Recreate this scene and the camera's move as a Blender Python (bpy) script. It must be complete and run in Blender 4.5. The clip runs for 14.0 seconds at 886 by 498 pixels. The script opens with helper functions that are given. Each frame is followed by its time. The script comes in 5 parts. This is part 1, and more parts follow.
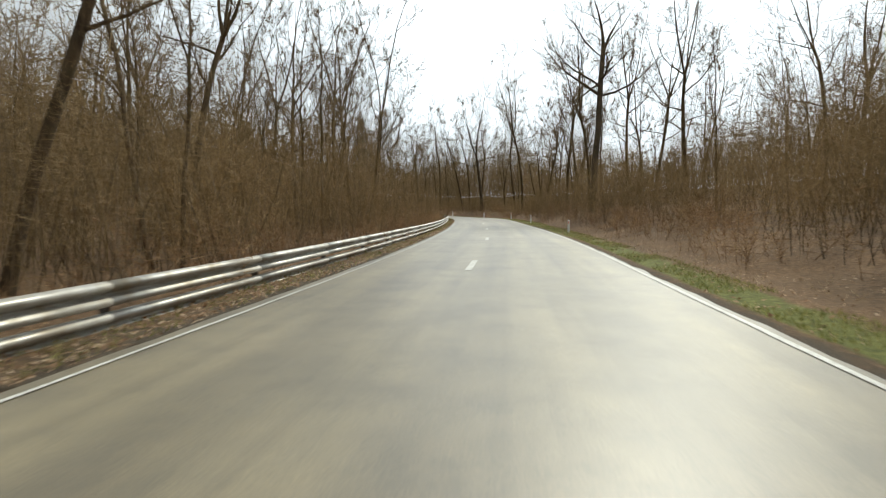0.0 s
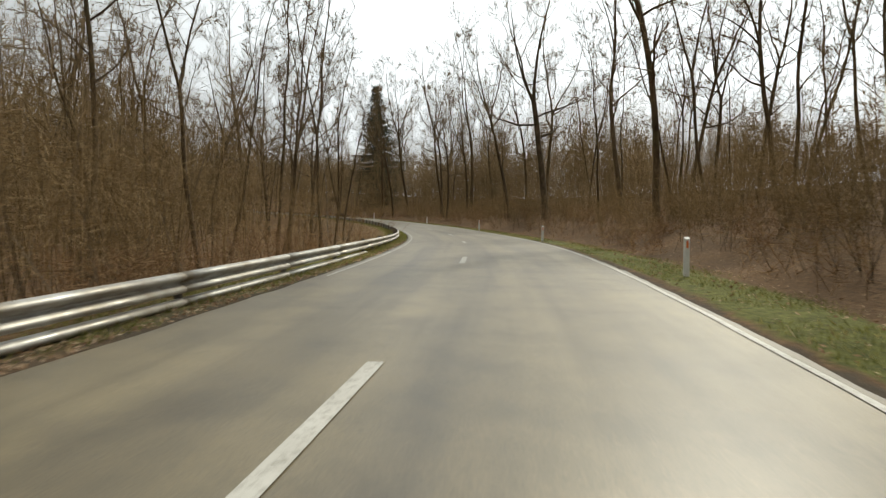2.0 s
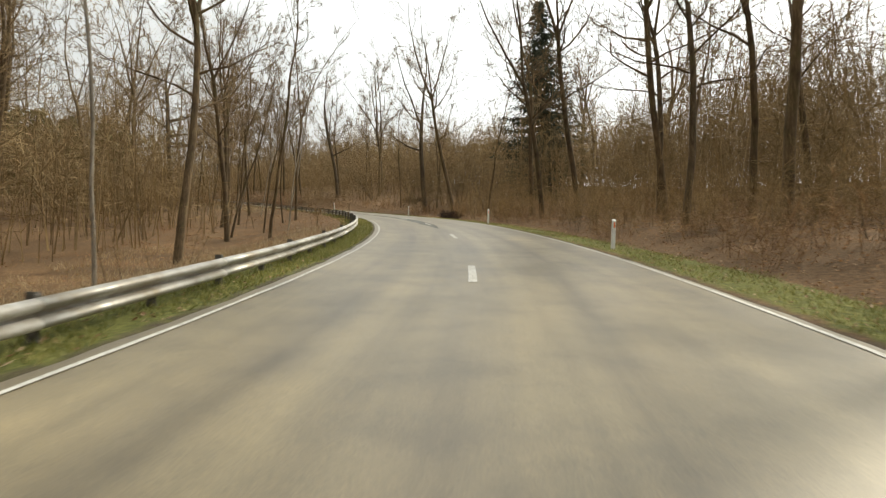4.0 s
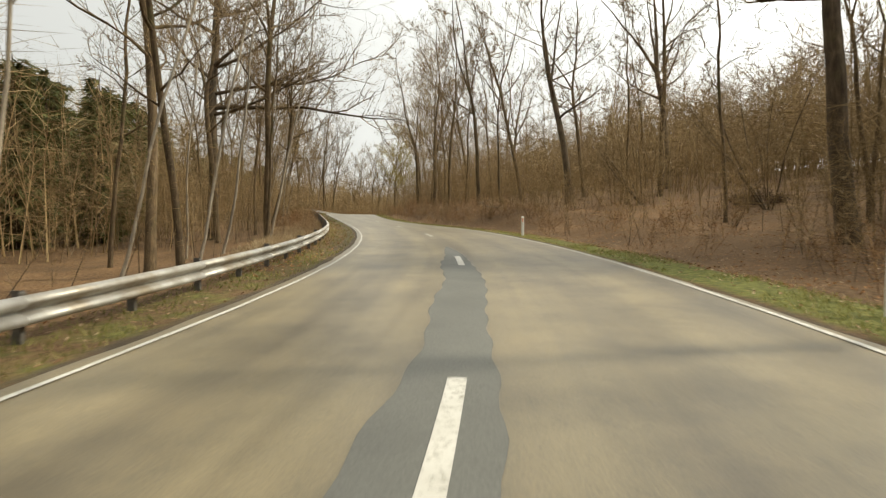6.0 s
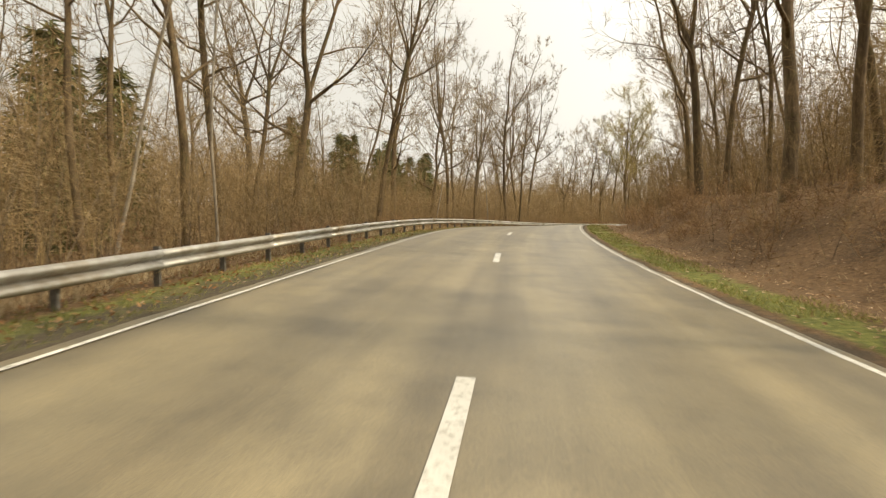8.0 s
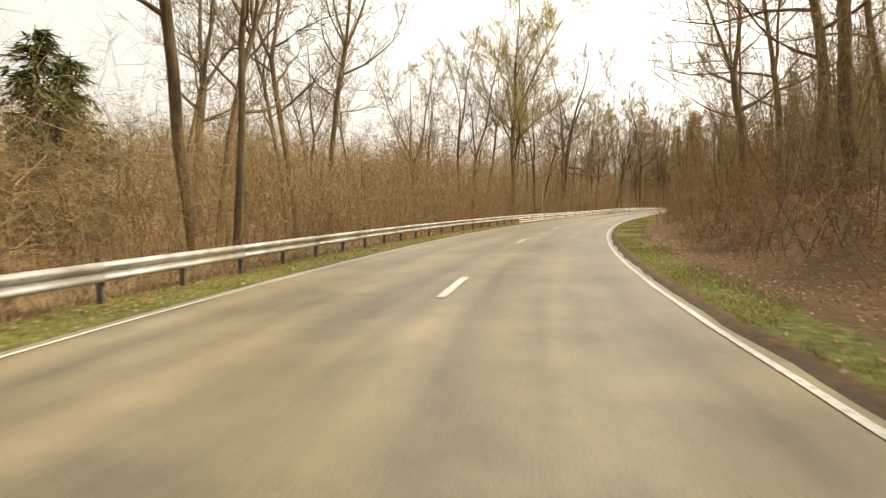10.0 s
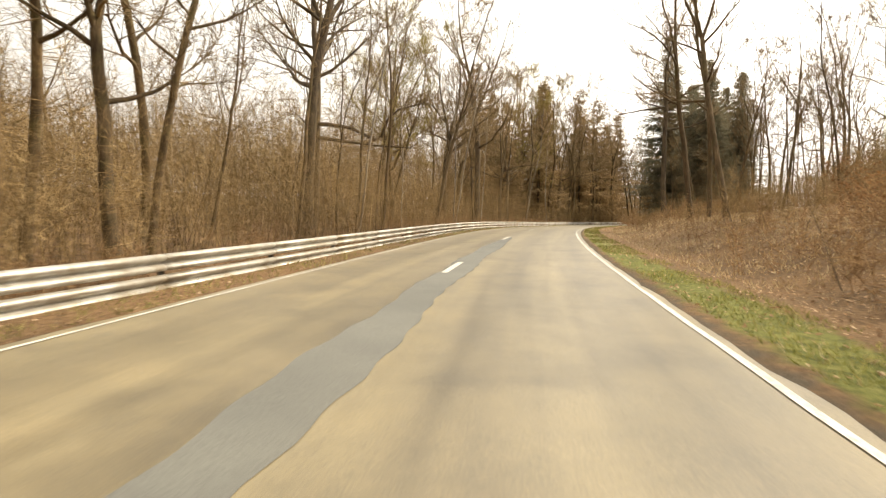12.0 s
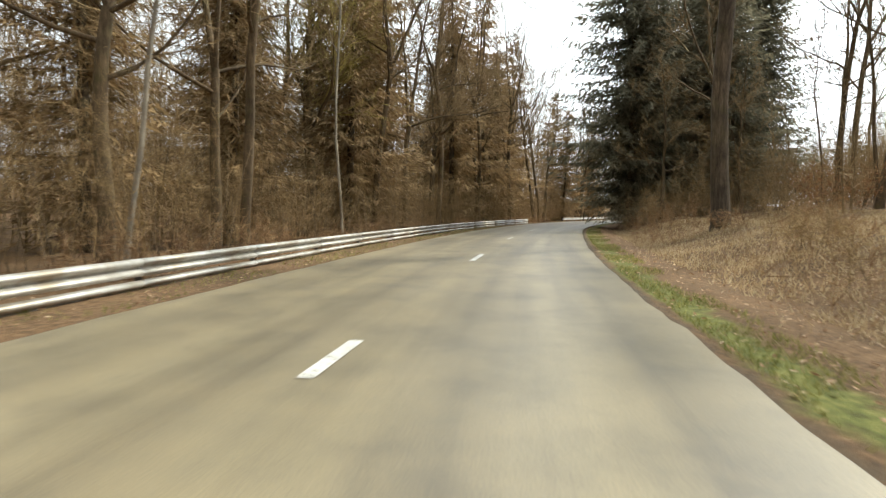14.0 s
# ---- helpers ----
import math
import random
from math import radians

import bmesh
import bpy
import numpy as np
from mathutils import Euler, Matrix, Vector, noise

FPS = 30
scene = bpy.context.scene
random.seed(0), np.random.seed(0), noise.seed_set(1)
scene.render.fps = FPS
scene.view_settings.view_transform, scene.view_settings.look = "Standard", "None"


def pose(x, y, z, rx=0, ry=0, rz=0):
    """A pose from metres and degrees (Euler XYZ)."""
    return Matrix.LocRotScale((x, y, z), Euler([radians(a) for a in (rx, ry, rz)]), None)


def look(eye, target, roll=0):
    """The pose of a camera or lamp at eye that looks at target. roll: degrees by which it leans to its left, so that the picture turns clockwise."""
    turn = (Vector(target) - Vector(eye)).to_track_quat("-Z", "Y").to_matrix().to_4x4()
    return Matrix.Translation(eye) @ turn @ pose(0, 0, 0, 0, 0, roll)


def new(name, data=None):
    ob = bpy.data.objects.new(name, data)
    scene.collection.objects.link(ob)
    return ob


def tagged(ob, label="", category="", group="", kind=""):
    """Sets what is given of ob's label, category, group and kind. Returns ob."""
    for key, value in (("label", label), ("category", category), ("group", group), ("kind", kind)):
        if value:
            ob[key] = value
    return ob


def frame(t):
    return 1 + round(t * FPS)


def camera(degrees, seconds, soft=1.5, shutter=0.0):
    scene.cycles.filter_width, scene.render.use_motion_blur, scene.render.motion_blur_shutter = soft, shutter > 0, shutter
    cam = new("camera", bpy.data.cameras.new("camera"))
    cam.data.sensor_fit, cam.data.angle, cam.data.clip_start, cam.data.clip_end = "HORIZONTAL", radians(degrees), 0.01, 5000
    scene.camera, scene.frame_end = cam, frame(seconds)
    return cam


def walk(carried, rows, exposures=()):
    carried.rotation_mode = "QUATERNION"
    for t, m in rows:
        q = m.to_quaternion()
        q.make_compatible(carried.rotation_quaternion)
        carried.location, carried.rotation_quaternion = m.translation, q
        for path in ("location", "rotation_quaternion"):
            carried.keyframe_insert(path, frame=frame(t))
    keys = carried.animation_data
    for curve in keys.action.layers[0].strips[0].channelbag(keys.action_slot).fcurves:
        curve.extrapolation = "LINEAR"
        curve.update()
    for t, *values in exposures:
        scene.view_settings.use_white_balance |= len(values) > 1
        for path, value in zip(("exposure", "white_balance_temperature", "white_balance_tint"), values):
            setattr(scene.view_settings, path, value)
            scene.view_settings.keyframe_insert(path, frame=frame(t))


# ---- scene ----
cam = camera(76.2, 14.0, soft=1.3, shutter=0.07)


def eye(x, y, z, yaw, pitch, roll):
    """A camera pose from a place and three angles in degrees."""
    return pose(x, y, z, 90 + pitch, 0, yaw) @ pose(0, 0, 0, 0, 0, roll)


ROWS = [
    (0.0, 0.000, 0.000, 1.300, 5.33, -2.41, 0.05),
    (0.1, 0.119, 3.368, 1.382, 5.53, -2.32, 0.09),
    (0.2, 0.226, 6.712, 1.464, 5.73, -2.08, 0.12),
    (0.3, 0.320, 10.031, 1.546, 5.93, -2.08, 0.15),
    (0.4, 0.402, 13.327, 1.628, 6.14, -2.15, 0.18),
    (0.5, 0.471, 16.598, 1.710, 6.36, -2.18, 0.21),
    (0.6, 0.526, 19.843, 1.792, 6.59, -2.18, 0.24),
    (0.7, 0.569, 23.064, 1.875, 6.83, -2.24, 0.26),
    (0.8, 0.597, 26.259, 1.958, 7.07, -2.43, 0.28),
    (0.9, 0.611, 29.427, 2.043, 7.33, -2.63, 0.30),
    (1.0, 0.610, 32.568, 2.129, 7.61, -2.41, 0.31),
    (1.1, 0.594, 35.682, 2.216, 7.89, -2.39, 0.32),
    (1.2, 0.563, 38.767, 2.305, 8.20, -1.94, 0.32),
    (1.3, 0.514, 41.824, 2.396, 8.54, -2.14, 0.32),
    (1.4, 0.446, 44.852, 2.488, 8.94, -1.58, 0.32),
    (1.5, 0.356, 47.851, 2.582, 9.40, -1.47, 0.33),
    (1.6, 0.242, 50.822, 2.677, 9.92, -1.69, 0.33),
    (1.7, 0.100, 53.764, 2.773, 10.51, -1.99, 0.35),
    (1.8, -0.072, 56.680, 2.868, 11.15, -1.96, 0.38),
    (1.9, -0.275, 59.569, 2.963, 11.84, -1.91, 0.41),
    (2.0, -0.513, 62.433, 3.056, 12.55, -1.80, 0.46),
    (2.1, -0.784, 65.274, 3.147, 13.29, -1.88, 0.52),
    (2.2, -1.091, 68.091, 3.234, 14.05, -1.80, 0.60),
    (2.3, -1.434, 70.888, 3.317, 14.83, -2.08, 0.68),
    (2.4, -1.813, 73.665, 3.395, 15.62, -2.24, 0.76),
    (2.5, -2.228, 76.422, 3.469, 16.41, -2.33, 0.85),
    (2.6, -2.679, 79.161, 3.539, 17.21, -2.18, 0.93),
    (2.7, -3.167, 81.882, 3.605, 18.03, -2.46, 1.00),
    (2.8, -3.692, 84.584, 3.667, 18.89, -2.65, 1.06),
    (2.9, -4.257, 87.269, 3.727, 19.79, -2.88, 1.10),
    (3.0, -4.864, 89.935, 3.786, 20.75, -3.09, 1.12),
    (3.1, -5.514, 92.580, 3.844, 21.79, -2.90, 1.12),
    (3.2, -6.211, 95.205, 3.905, 22.88, -2.97, 1.11),
    (3.3, -6.956, 97.806, 3.967, 23.96, -2.66, 1.07),
    (3.6, -9.472, 105.472, 4.193, 27.33, -2.27, 0.95),
    (3.9, -12.420, 112.906, 4.487, 30.89, -2.10, 0.89),
    (4.2, -15.808, 120.078, 4.822, 34.62, -2.16, 1.01),
    (4.5, -19.638, 126.959, 5.160, 38.53, -2.39, 1.26),
    (4.8, -23.907, 133.511, 5.512, 42.59, -2.59, 1.44),
    (5.1, -28.604, 139.695, 5.896, 46.79, -2.56, 1.36),
    (5.3, -31.962, 143.592, 6.190, 49.66, -2.36, 1.13),
    (5.4, -33.708, 145.467, 6.295, 51.12, -1.92, 0.98),
    (5.5, -35.495, 147.293, 6.404, 52.56, -2.05, 0.81),
    (5.6, -37.323, 149.067, 6.487, 54.05, -2.15, 0.64),
    (5.7, -39.190, 150.787, 6.577, 55.59, -1.97, 0.46),
    (5.8, -41.098, 152.451, 6.673, 57.14, -1.85, 0.30),
    (5.9, -43.042, 154.056, 6.775, 58.70, -1.50, 0.15),
    (6.0, -45.023, 155.602, 6.883, 60.24, -1.36, 0.02),
    (6.1, -47.035, 157.089, 6.995, 61.75, -1.64, -0.08),
    (6.2, -49.077, 158.518, 7.110, 63.24, -1.57, -0.15),
    (6.3, -51.146, 159.886, 7.227, 64.69, -1.26, -0.20),
    (6.4, -53.241, 161.198, 7.346, 66.13, -1.25, -0.23),
    (6.5, -55.358, 162.451, 7.466, 67.56, -1.13, -0.25),
    (6.6, -57.498, 163.646, 7.587, 68.96, -1.00, -0.26),
    (6.7, -59.659, 164.786, 7.707, 70.35, -1.26, -0.26),
    (6.8, -61.840, 165.870, 7.827, 71.71, -0.86, -0.25),
    (6.9, -64.041, 166.900, 7.947, 73.03, -0.99, -0.25),
    (7.0, -66.260, 167.879, 8.066, 74.30, -0.80, -0.25),
    (7.1, -68.499, 168.807, 8.186, 75.52, -0.77, -0.26),
    (7.2, -70.757, 169.690, 8.305, 76.72, -0.81, -0.27),
    (7.5, -77.648, 172.077, 8.655, 79.81, -1.00, -0.35),
    (7.8, -84.699, 174.173, 9.021, 81.83, -0.98, -0.45),
    (8.1, -91.892, 176.111, 9.410, 82.77, -0.94, -0.55),
    (8.4, -99.208, 178.025, 9.830, 82.66, -0.94, -0.63),
    (8.7, -106.622, 180.055, 10.286, 81.48, -1.06, -0.71),
    (9.0, -114.098, 182.344, 10.763, 79.26, -1.41, -0.79),
    (9.3, -121.589, 185.035, 11.305, 75.99, -2.46, -0.88),
    (9.4, -124.077, 186.046, 11.394, 74.69, -2.62, -0.91),
    (9.5, -126.556, 187.118, 11.470, 73.47, -2.82, -0.94),
    (9.6, -129.028, 188.248, 11.537, 72.31, -3.14, -0.96),
    (9.7, -131.491, 189.434, 11.594, 71.19, -3.28, -0.98),
    (9.8, -133.946, 190.674, 11.643, 70.11, -3.31, -1.00),
    (9.9, -136.392, 191.968, 11.684, 69.05, -3.54, -1.01),
    (10.0, -138.829, 193.315, 11.720, 68.00, -3.36, -1.01),
    (10.1, -141.255, 194.714, 11.751, 66.95, -3.19, -1.01),
    (10.2, -143.670, 196.167, 11.780, 65.89, -3.24, -1.00),
    (10.3, -146.072, 197.674, 11.808, 64.83, -3.20, -0.98),
    (10.4, -148.459, 199.234, 11.836, 63.77, -3.05, -0.95),
    (10.5, -150.831, 200.846, 11.867, 62.72, -3.12, -0.91),
    (10.6, -153.185, 202.511, 11.900, 61.67, -3.18, -0.87),
    (10.7, -155.521, 204.227, 11.936, 60.65, -3.23, -0.82),
    (10.8, -157.837, 205.992, 11.975, 59.65, -3.29, -0.76),
    (10.9, -160.134, 207.805, 12.017, 58.68, -3.04, -0.69),
    (11.0, -162.408, 209.662, 12.062, 57.77, -3.01, -0.61),
    (11.1, -164.661, 211.562, 12.108, 56.90, -2.90, -0.52),
    (11.2, -166.893, 213.499, 12.155, 56.09, -2.83, -0.43),
    (11.3, -169.104, 215.472, 12.202, 55.31, -2.64, -0.34),
    (11.4, -171.292, 217.479, 12.248, 54.56, -2.77, -0.24),
    (11.5, -173.459, 219.517, 12.294, 53.82, -2.94, -0.15),
    (11.6, -175.601, 221.586, 12.339, 53.09, -3.11, -0.06),
    (11.7, -177.721, 223.686, 12.383, 52.37, -3.10, 0.02),
    (11.8, -179.815, 225.813, 12.426, 51.66, -3.11, 0.09),
    (11.9, -181.885, 227.966, 12.469, 50.97, -3.02, 0.14),
    (12.0, -183.931, 230.147, 12.513, 50.29, -2.78, 0.18),
    (12.1, -185.952, 232.352, 12.558, 49.63, -2.59, 0.20),
    (12.2, -187.948, 234.581, 12.606, 48.98, -2.96, 0.20),
    (12.3, -189.921, 236.834, 12.656, 48.36, -3.35, 0.19),
    (12.4, -191.871, 239.109, 12.710, 47.74, -2.34, 0.17),
    (12.5, -193.797, 241.406, 12.767, 47.14, -2.72, 0.14),
    (12.6, -195.701, 243.723, 12.826, 46.55, -2.72, 0.10),
    (12.7, -197.581, 246.063, 12.888, 45.96, -2.89, 0.07),
    (12.8, -199.439, 248.424, 12.952, 45.37, -2.88, 0.04),
    (12.9, -201.274, 250.805, 13.015, 44.77, -3.12, 0.02),
    (13.0, -203.085, 253.207, 13.078, 44.15, -3.05, 0.00),
    (13.1, -204.872, 255.633, 13.138, 43.52, -2.33, -0.00),
    (13.2, -206.633, 258.082, 13.194, 42.87, -3.31, 0.00),
    (13.3, -208.370, 260.553, 13.243, 42.22, -3.13, 0.02),
    (13.4, -210.081, 263.048, 13.285, 41.57, -3.13, 0.04),
    (13.5, -211.766, 265.565, 13.318, 40.93, -3.40, 0.07),
    (13.6, -213.427, 268.106, 13.341, 40.31, -3.22, 0.11),
    (13.7, -215.063, 270.669, 13.354, 39.69, -2.90, 0.15),
    (13.8, -216.674, 273.254, 13.355, 39.09, -4.00, 0.20),
    (13.9, -218.260, 275.862, 13.345, 38.49, -3.92, 0.25),
    (14.0, -219.823, 278.489, 13.322, 37.89, -3.79, 0.30),
]
walk(cam, [(r[0], eye(*r[1:])) for r in ROWS],
     exposures=[(0.0, -0.84, 5900, 2), (0.5, -1.03, 5980, 2), (1.5, -0.97, 6150, 3), (2.0, -1.0, 6280, 4), (3.0, -0.6, 6430, 5), (5.5, -0.4, 6640, 4), (6.5, -0.3, 6860, 5), (7.2, -0.24, 7140, 6), (9.5, -0.04, 7380, 8), (10.5, 0.17, 7400, 9), (12.0, 0.17, 7330, 9), (13.0, 0.2, 6940, 6), (13.5, 0.16, 6520, 5), (14.0, 0.08, 6000, 3)])

# ---- light ----
SUN_AZ = radians(72)      # from +x towards +y
SUN_EL = radians(41)
sun_to = Vector((math.cos(SUN_AZ) * math.cos(SUN_EL), math.sin(SUN_AZ) * math.cos(SUN_EL), math.sin(SUN_EL)))
world = bpy.data.worlds.new("sky")
scene.world = world
world.use_nodes = True
wn = world.node_tree.nodes
sky = wn.new("ShaderNodeTexSky")
sky.sky_type = "NISHITA"
sky.sun_disc = False
sky.sun_elevation = SUN_EL
sky.sun_rotation = math.pi / 2 - SUN_AZ
sky.altitude = 200
sky.air_density = 1.0
sky.dust_density = 5.0
sky.ozone_density = 0.8
wl = world.node_tree.links
# thin bright cloud over most of the sky, with pale blue gaps
tc = wn.new("ShaderNodeTexCoord")
cn = wn.new("ShaderNodeTexNoise")
cn.inputs["Scale"].default_value = 2.2
cn.inputs["Detail"].default_value = 6
cr = wn.new("ShaderNodeValToRGB")
cr.color_ramp.elements[0].position, cr.color_ramp.elements[0].color = 0.18, (0.25, 0.25, 0.25, 1)
cr.color_ramp.elements[1].position, cr.color_ramp.elements[1].color = 0.41, (1, 1, 1, 1)
cm = wn.new("ShaderNodeMix")
cm.data_type = "RGBA"
# the cloud is brightest round the sun
glow = wn.new("ShaderNodeVectorMath")
glow.operation = "DOT_PRODUCT"
glow.inputs[1].default_value = sun_to
half_ = wn.new("ShaderNodeMapRange")
half_.inputs[1].default_value, half_.inputs[2].default_value = -1, 1
pw = wn.new("ShaderNodeMath")
pw.operation = "POWER"
pw.inputs[1].default_value = 4
gl = wn.new("ShaderNodeMath")
gl.operation = "MULTIPLY_ADD"
gl.inputs[1].default_value, gl.inputs[2].default_value = 24, 7.8
cloud = wn.new("ShaderNodeCombineColor")
wl.new(tc.outputs["Generated"], glow.inputs[0])
wl.new(glow.outputs["Value"], half_.inputs[0])
wl.new(half_.outputs[0], pw.inputs[0])
wl.new(pw.outputs[0], gl.inputs[0])
for k in range(3):
    wl.new(gl.outputs[0], cloud.inputs[k])
wl.new(cloud.outputs[0], cm.inputs[7])
wl.new(tc.outputs["Generated"], cn.inputs["Vector"])
wl.new(cn.outputs["Fac"], cr.inputs["Fac"])
wl.new(cr.outputs["Color"], cm.inputs[0])
wl.new(sky.outputs["Color"], cm.inputs[6])
bg = wn["Background"]
wl.new(cm.outputs[2], bg.inputs["Color"])
bg.inputs["Strength"].default_value = 0.11
sun = new("sun", bpy.data.lights.new("sun", "SUN"))
sun.data.energy = 5.0
sun.data.angle = radians(2.5)
sun.data.color = (1.0, 0.90, 0.74)
sun.matrix_world = look((0, 0, 60), Vector((0, 0, 60)) - sun_to)

# ---- materials ----


def ramp(nt, fac, stops):
    r = nt.nodes.new("ShaderNodeValToRGB")
    els = r.color_ramp.elements
    while len(els) < len(stops):
        els.new(0.5)
    for e, (p, c) in zip(els, stops):
        e.position, e.color = p, (*c, 1)
    nt.links.new(fac, r.inputs["Fac"])
    return r.outputs["Color"]


def noise_tex(nt, scale, detail=4, rough=0.55, coords="Object", stretch=None):
    t = nt.nodes.new("ShaderNodeTexCoord")
    v = t.outputs[coords]
    if stretch:
        m = nt.nodes.new("ShaderNodeMapping")
        m.inputs["Scale"].default_value = stretch
        nt.links.new(v, m.inputs["Vector"])
        v = m.outputs["Vector"]
    n = nt.nodes.new("ShaderNodeTexNoise")
    n.inputs["Scale"].default_value, n.inputs["Detail"].default_value, n.inputs["Roughness"].default_value = scale, detail, rough
    nt.links.new(v, n.inputs["Vector"])
    return n.outputs["Fac"]


def mix(nt, fac, a, b, how="MIX"):
    m = nt.nodes.new("ShaderNodeMix")
    m.data_type, m.blend_type = "RGBA", how
    if isinstance(fac, float):
        m.inputs[0].default_value = fac
    else:
        nt.links.new(fac, m.inputs[0])
    for sock, c in ((m.inputs[6], a), (m.inputs[7], b)):
        if isinstance(c, tuple):
            sock.default_value = (*c, 1)
        else:
            nt.links.new(c, sock)
    return m.outputs[2]


def material(name, rough=0.85, metal=0.0, spec=0.3):
    m = bpy.data.materials.new(name)
    m.use_nodes = True
    b = m.node_tree.nodes["Principled BSDF"]
    b.inputs["Roughness"].default_value, b.inputs["Metallic"].default_value = rough, metal
    b.inputs["Specular IOR Level"].default_value = spec
    return m, m.node_tree, b


def bump(nt, b, height, strength, dist):
    k = nt.nodes.new("ShaderNodeBump")
    k.inputs["Strength"].default_value, k.inputs["Distance"].default_value = strength, dist
    nt.links.new(height, k.inputs["Height"])
    nt.links.new(k.outputs["Normal"], b.inputs["Normal"])


def mat_asphalt():
    m, nt, b = material("asphalt", 0.42, 0, 0.6)
    wide = ramp(nt, noise_tex(nt, 0.22, 4), [(0.3, (0.172, 0.141, 0.083)), (0.7, (0.235, 0.192, 0.114))])
    grain = ramp(nt, noise_tex(nt, 55, 3, 0.7), [(0.3, (0.62, 0.62, 0.62)), (0.7, (1.15, 1.14, 1.12))])
    patch = ramp(nt, noise_tex(nt, 1.1, 5, 0.6), [(0.32, (0.72, 0.72, 0.73)), (0.5, (0.98, 0.98, 0.97)), (0.7, (1.16, 1.14, 1.1))])
    c = mix(nt, 1.0, mix(nt, 1.0, wide, grain, "MULTIPLY"), patch, "MULTIPLY")
    # tyre tracks: darker and lighter lanes along the road, by the across coordinate
    uv = nt.nodes.new("ShaderNodeUVMap")
    uv.uv_map = "road"
    sep = nt.nodes.new("ShaderNodeSeparateXYZ")
    nt.links.new(uv.outputs["UV"], sep.inputs[0])
    w = nt.nodes.new("ShaderNodeMath")
    w.operation = "MULTIPLY"
    w.inputs[1].default_value = 3.75
    nt.links.new(sep.outputs["X"], w.inputs[0])
    sn = nt.nodes.new("ShaderNodeMath")
    sn.operation = "SINE"
    nt.links.new(w.outputs[0], sn.inputs[0])
    half = nt.nodes.new("ShaderNodeMapRange")
    half.inputs[1].default_value, half.inputs[2].default_value = -1, 1
    nt.links.new(sn.outputs[0], half.inputs[0])
    c = mix(nt, 1.0, c, ramp(nt, half.outputs[0], [(0.0, (0.84, 0.84, 0.85)), (1.0, (1.1, 1.1, 1.09))]), "MULTIPLY")
    streak = nt.nodes.new("ShaderNodeTexNoise")
    mp = nt.nodes.new("ShaderNodeMapping")
    mp.inputs["Scale"].default_value = (1.6, 0.07, 1)
    nt.links.new(uv.outputs["UV"], mp.inputs["Vector"])
    nt.links.new(mp.outputs["Vector"], streak.inputs["Vector"])
    streak.inputs["Scale"].default_value, streak.inputs["Detail"].default_value = 1.5, 5
    c = mix(nt, 1.0, c, ramp(nt, streak.outputs["Fac"], [(0.30, (0.72, 0.71, 0.70)), (0.48, (0.97, 0.97, 0.97)), (0.66, (1.12, 1.11, 1.09))]), "MULTIPLY")
    nt.links.new(c, b.inputs["Base Color"])
    bump(nt, b, noise_tex(nt, 90, 3, 0.7), 0.35, 0.004)
    return m


def mat_patch():
    m, nt, b = material("asphalt_repair", 0.78, 0, 0.35)
    c = mix(nt, 1.0, ramp(nt, noise_tex(nt, 0.7, 4), [(0.3, (0.114, 0.113, 0.100)), (0.7, (0.158, 0.156, 0.135))]),
            ramp(nt, noise_tex(nt, 55, 3, 0.7), [(0.3, (0.7, 0.7, 0.7)), (0.7, (1.15, 1.15, 1.15))]), "MULTIPLY")
    nt.links.new(c, b.inputs["Base Color"])
    bump(nt, b, noise_tex(nt, 90, 3, 0.7), 0.35, 0.004)
    return m


def mat_line():
    m, nt, b = material("road_paint", 0.6, 0, 0.4)
    c = mix(nt, ramp(nt, noise_tex(nt, 16, 6, 0.7), [(0.50, (0, 0, 0)), (0.68, (1, 1, 1))]), (0.58, 0.56, 0.50), (0.25, 0.225, 0.175))
    c = mix(nt, 1.0, c, ramp(nt, noise_tex(nt, 1.5, 4), [(0.3, (0.8, 0.79, 0.77)), (0.7, (1, 1, 1))]), "MULTIPLY")
    nt.links.new(c, b.inputs["Base Color"])
    bump(nt, b, noise_tex(nt, 70, 3, 0.7), 0.3, 0.003)
    return m


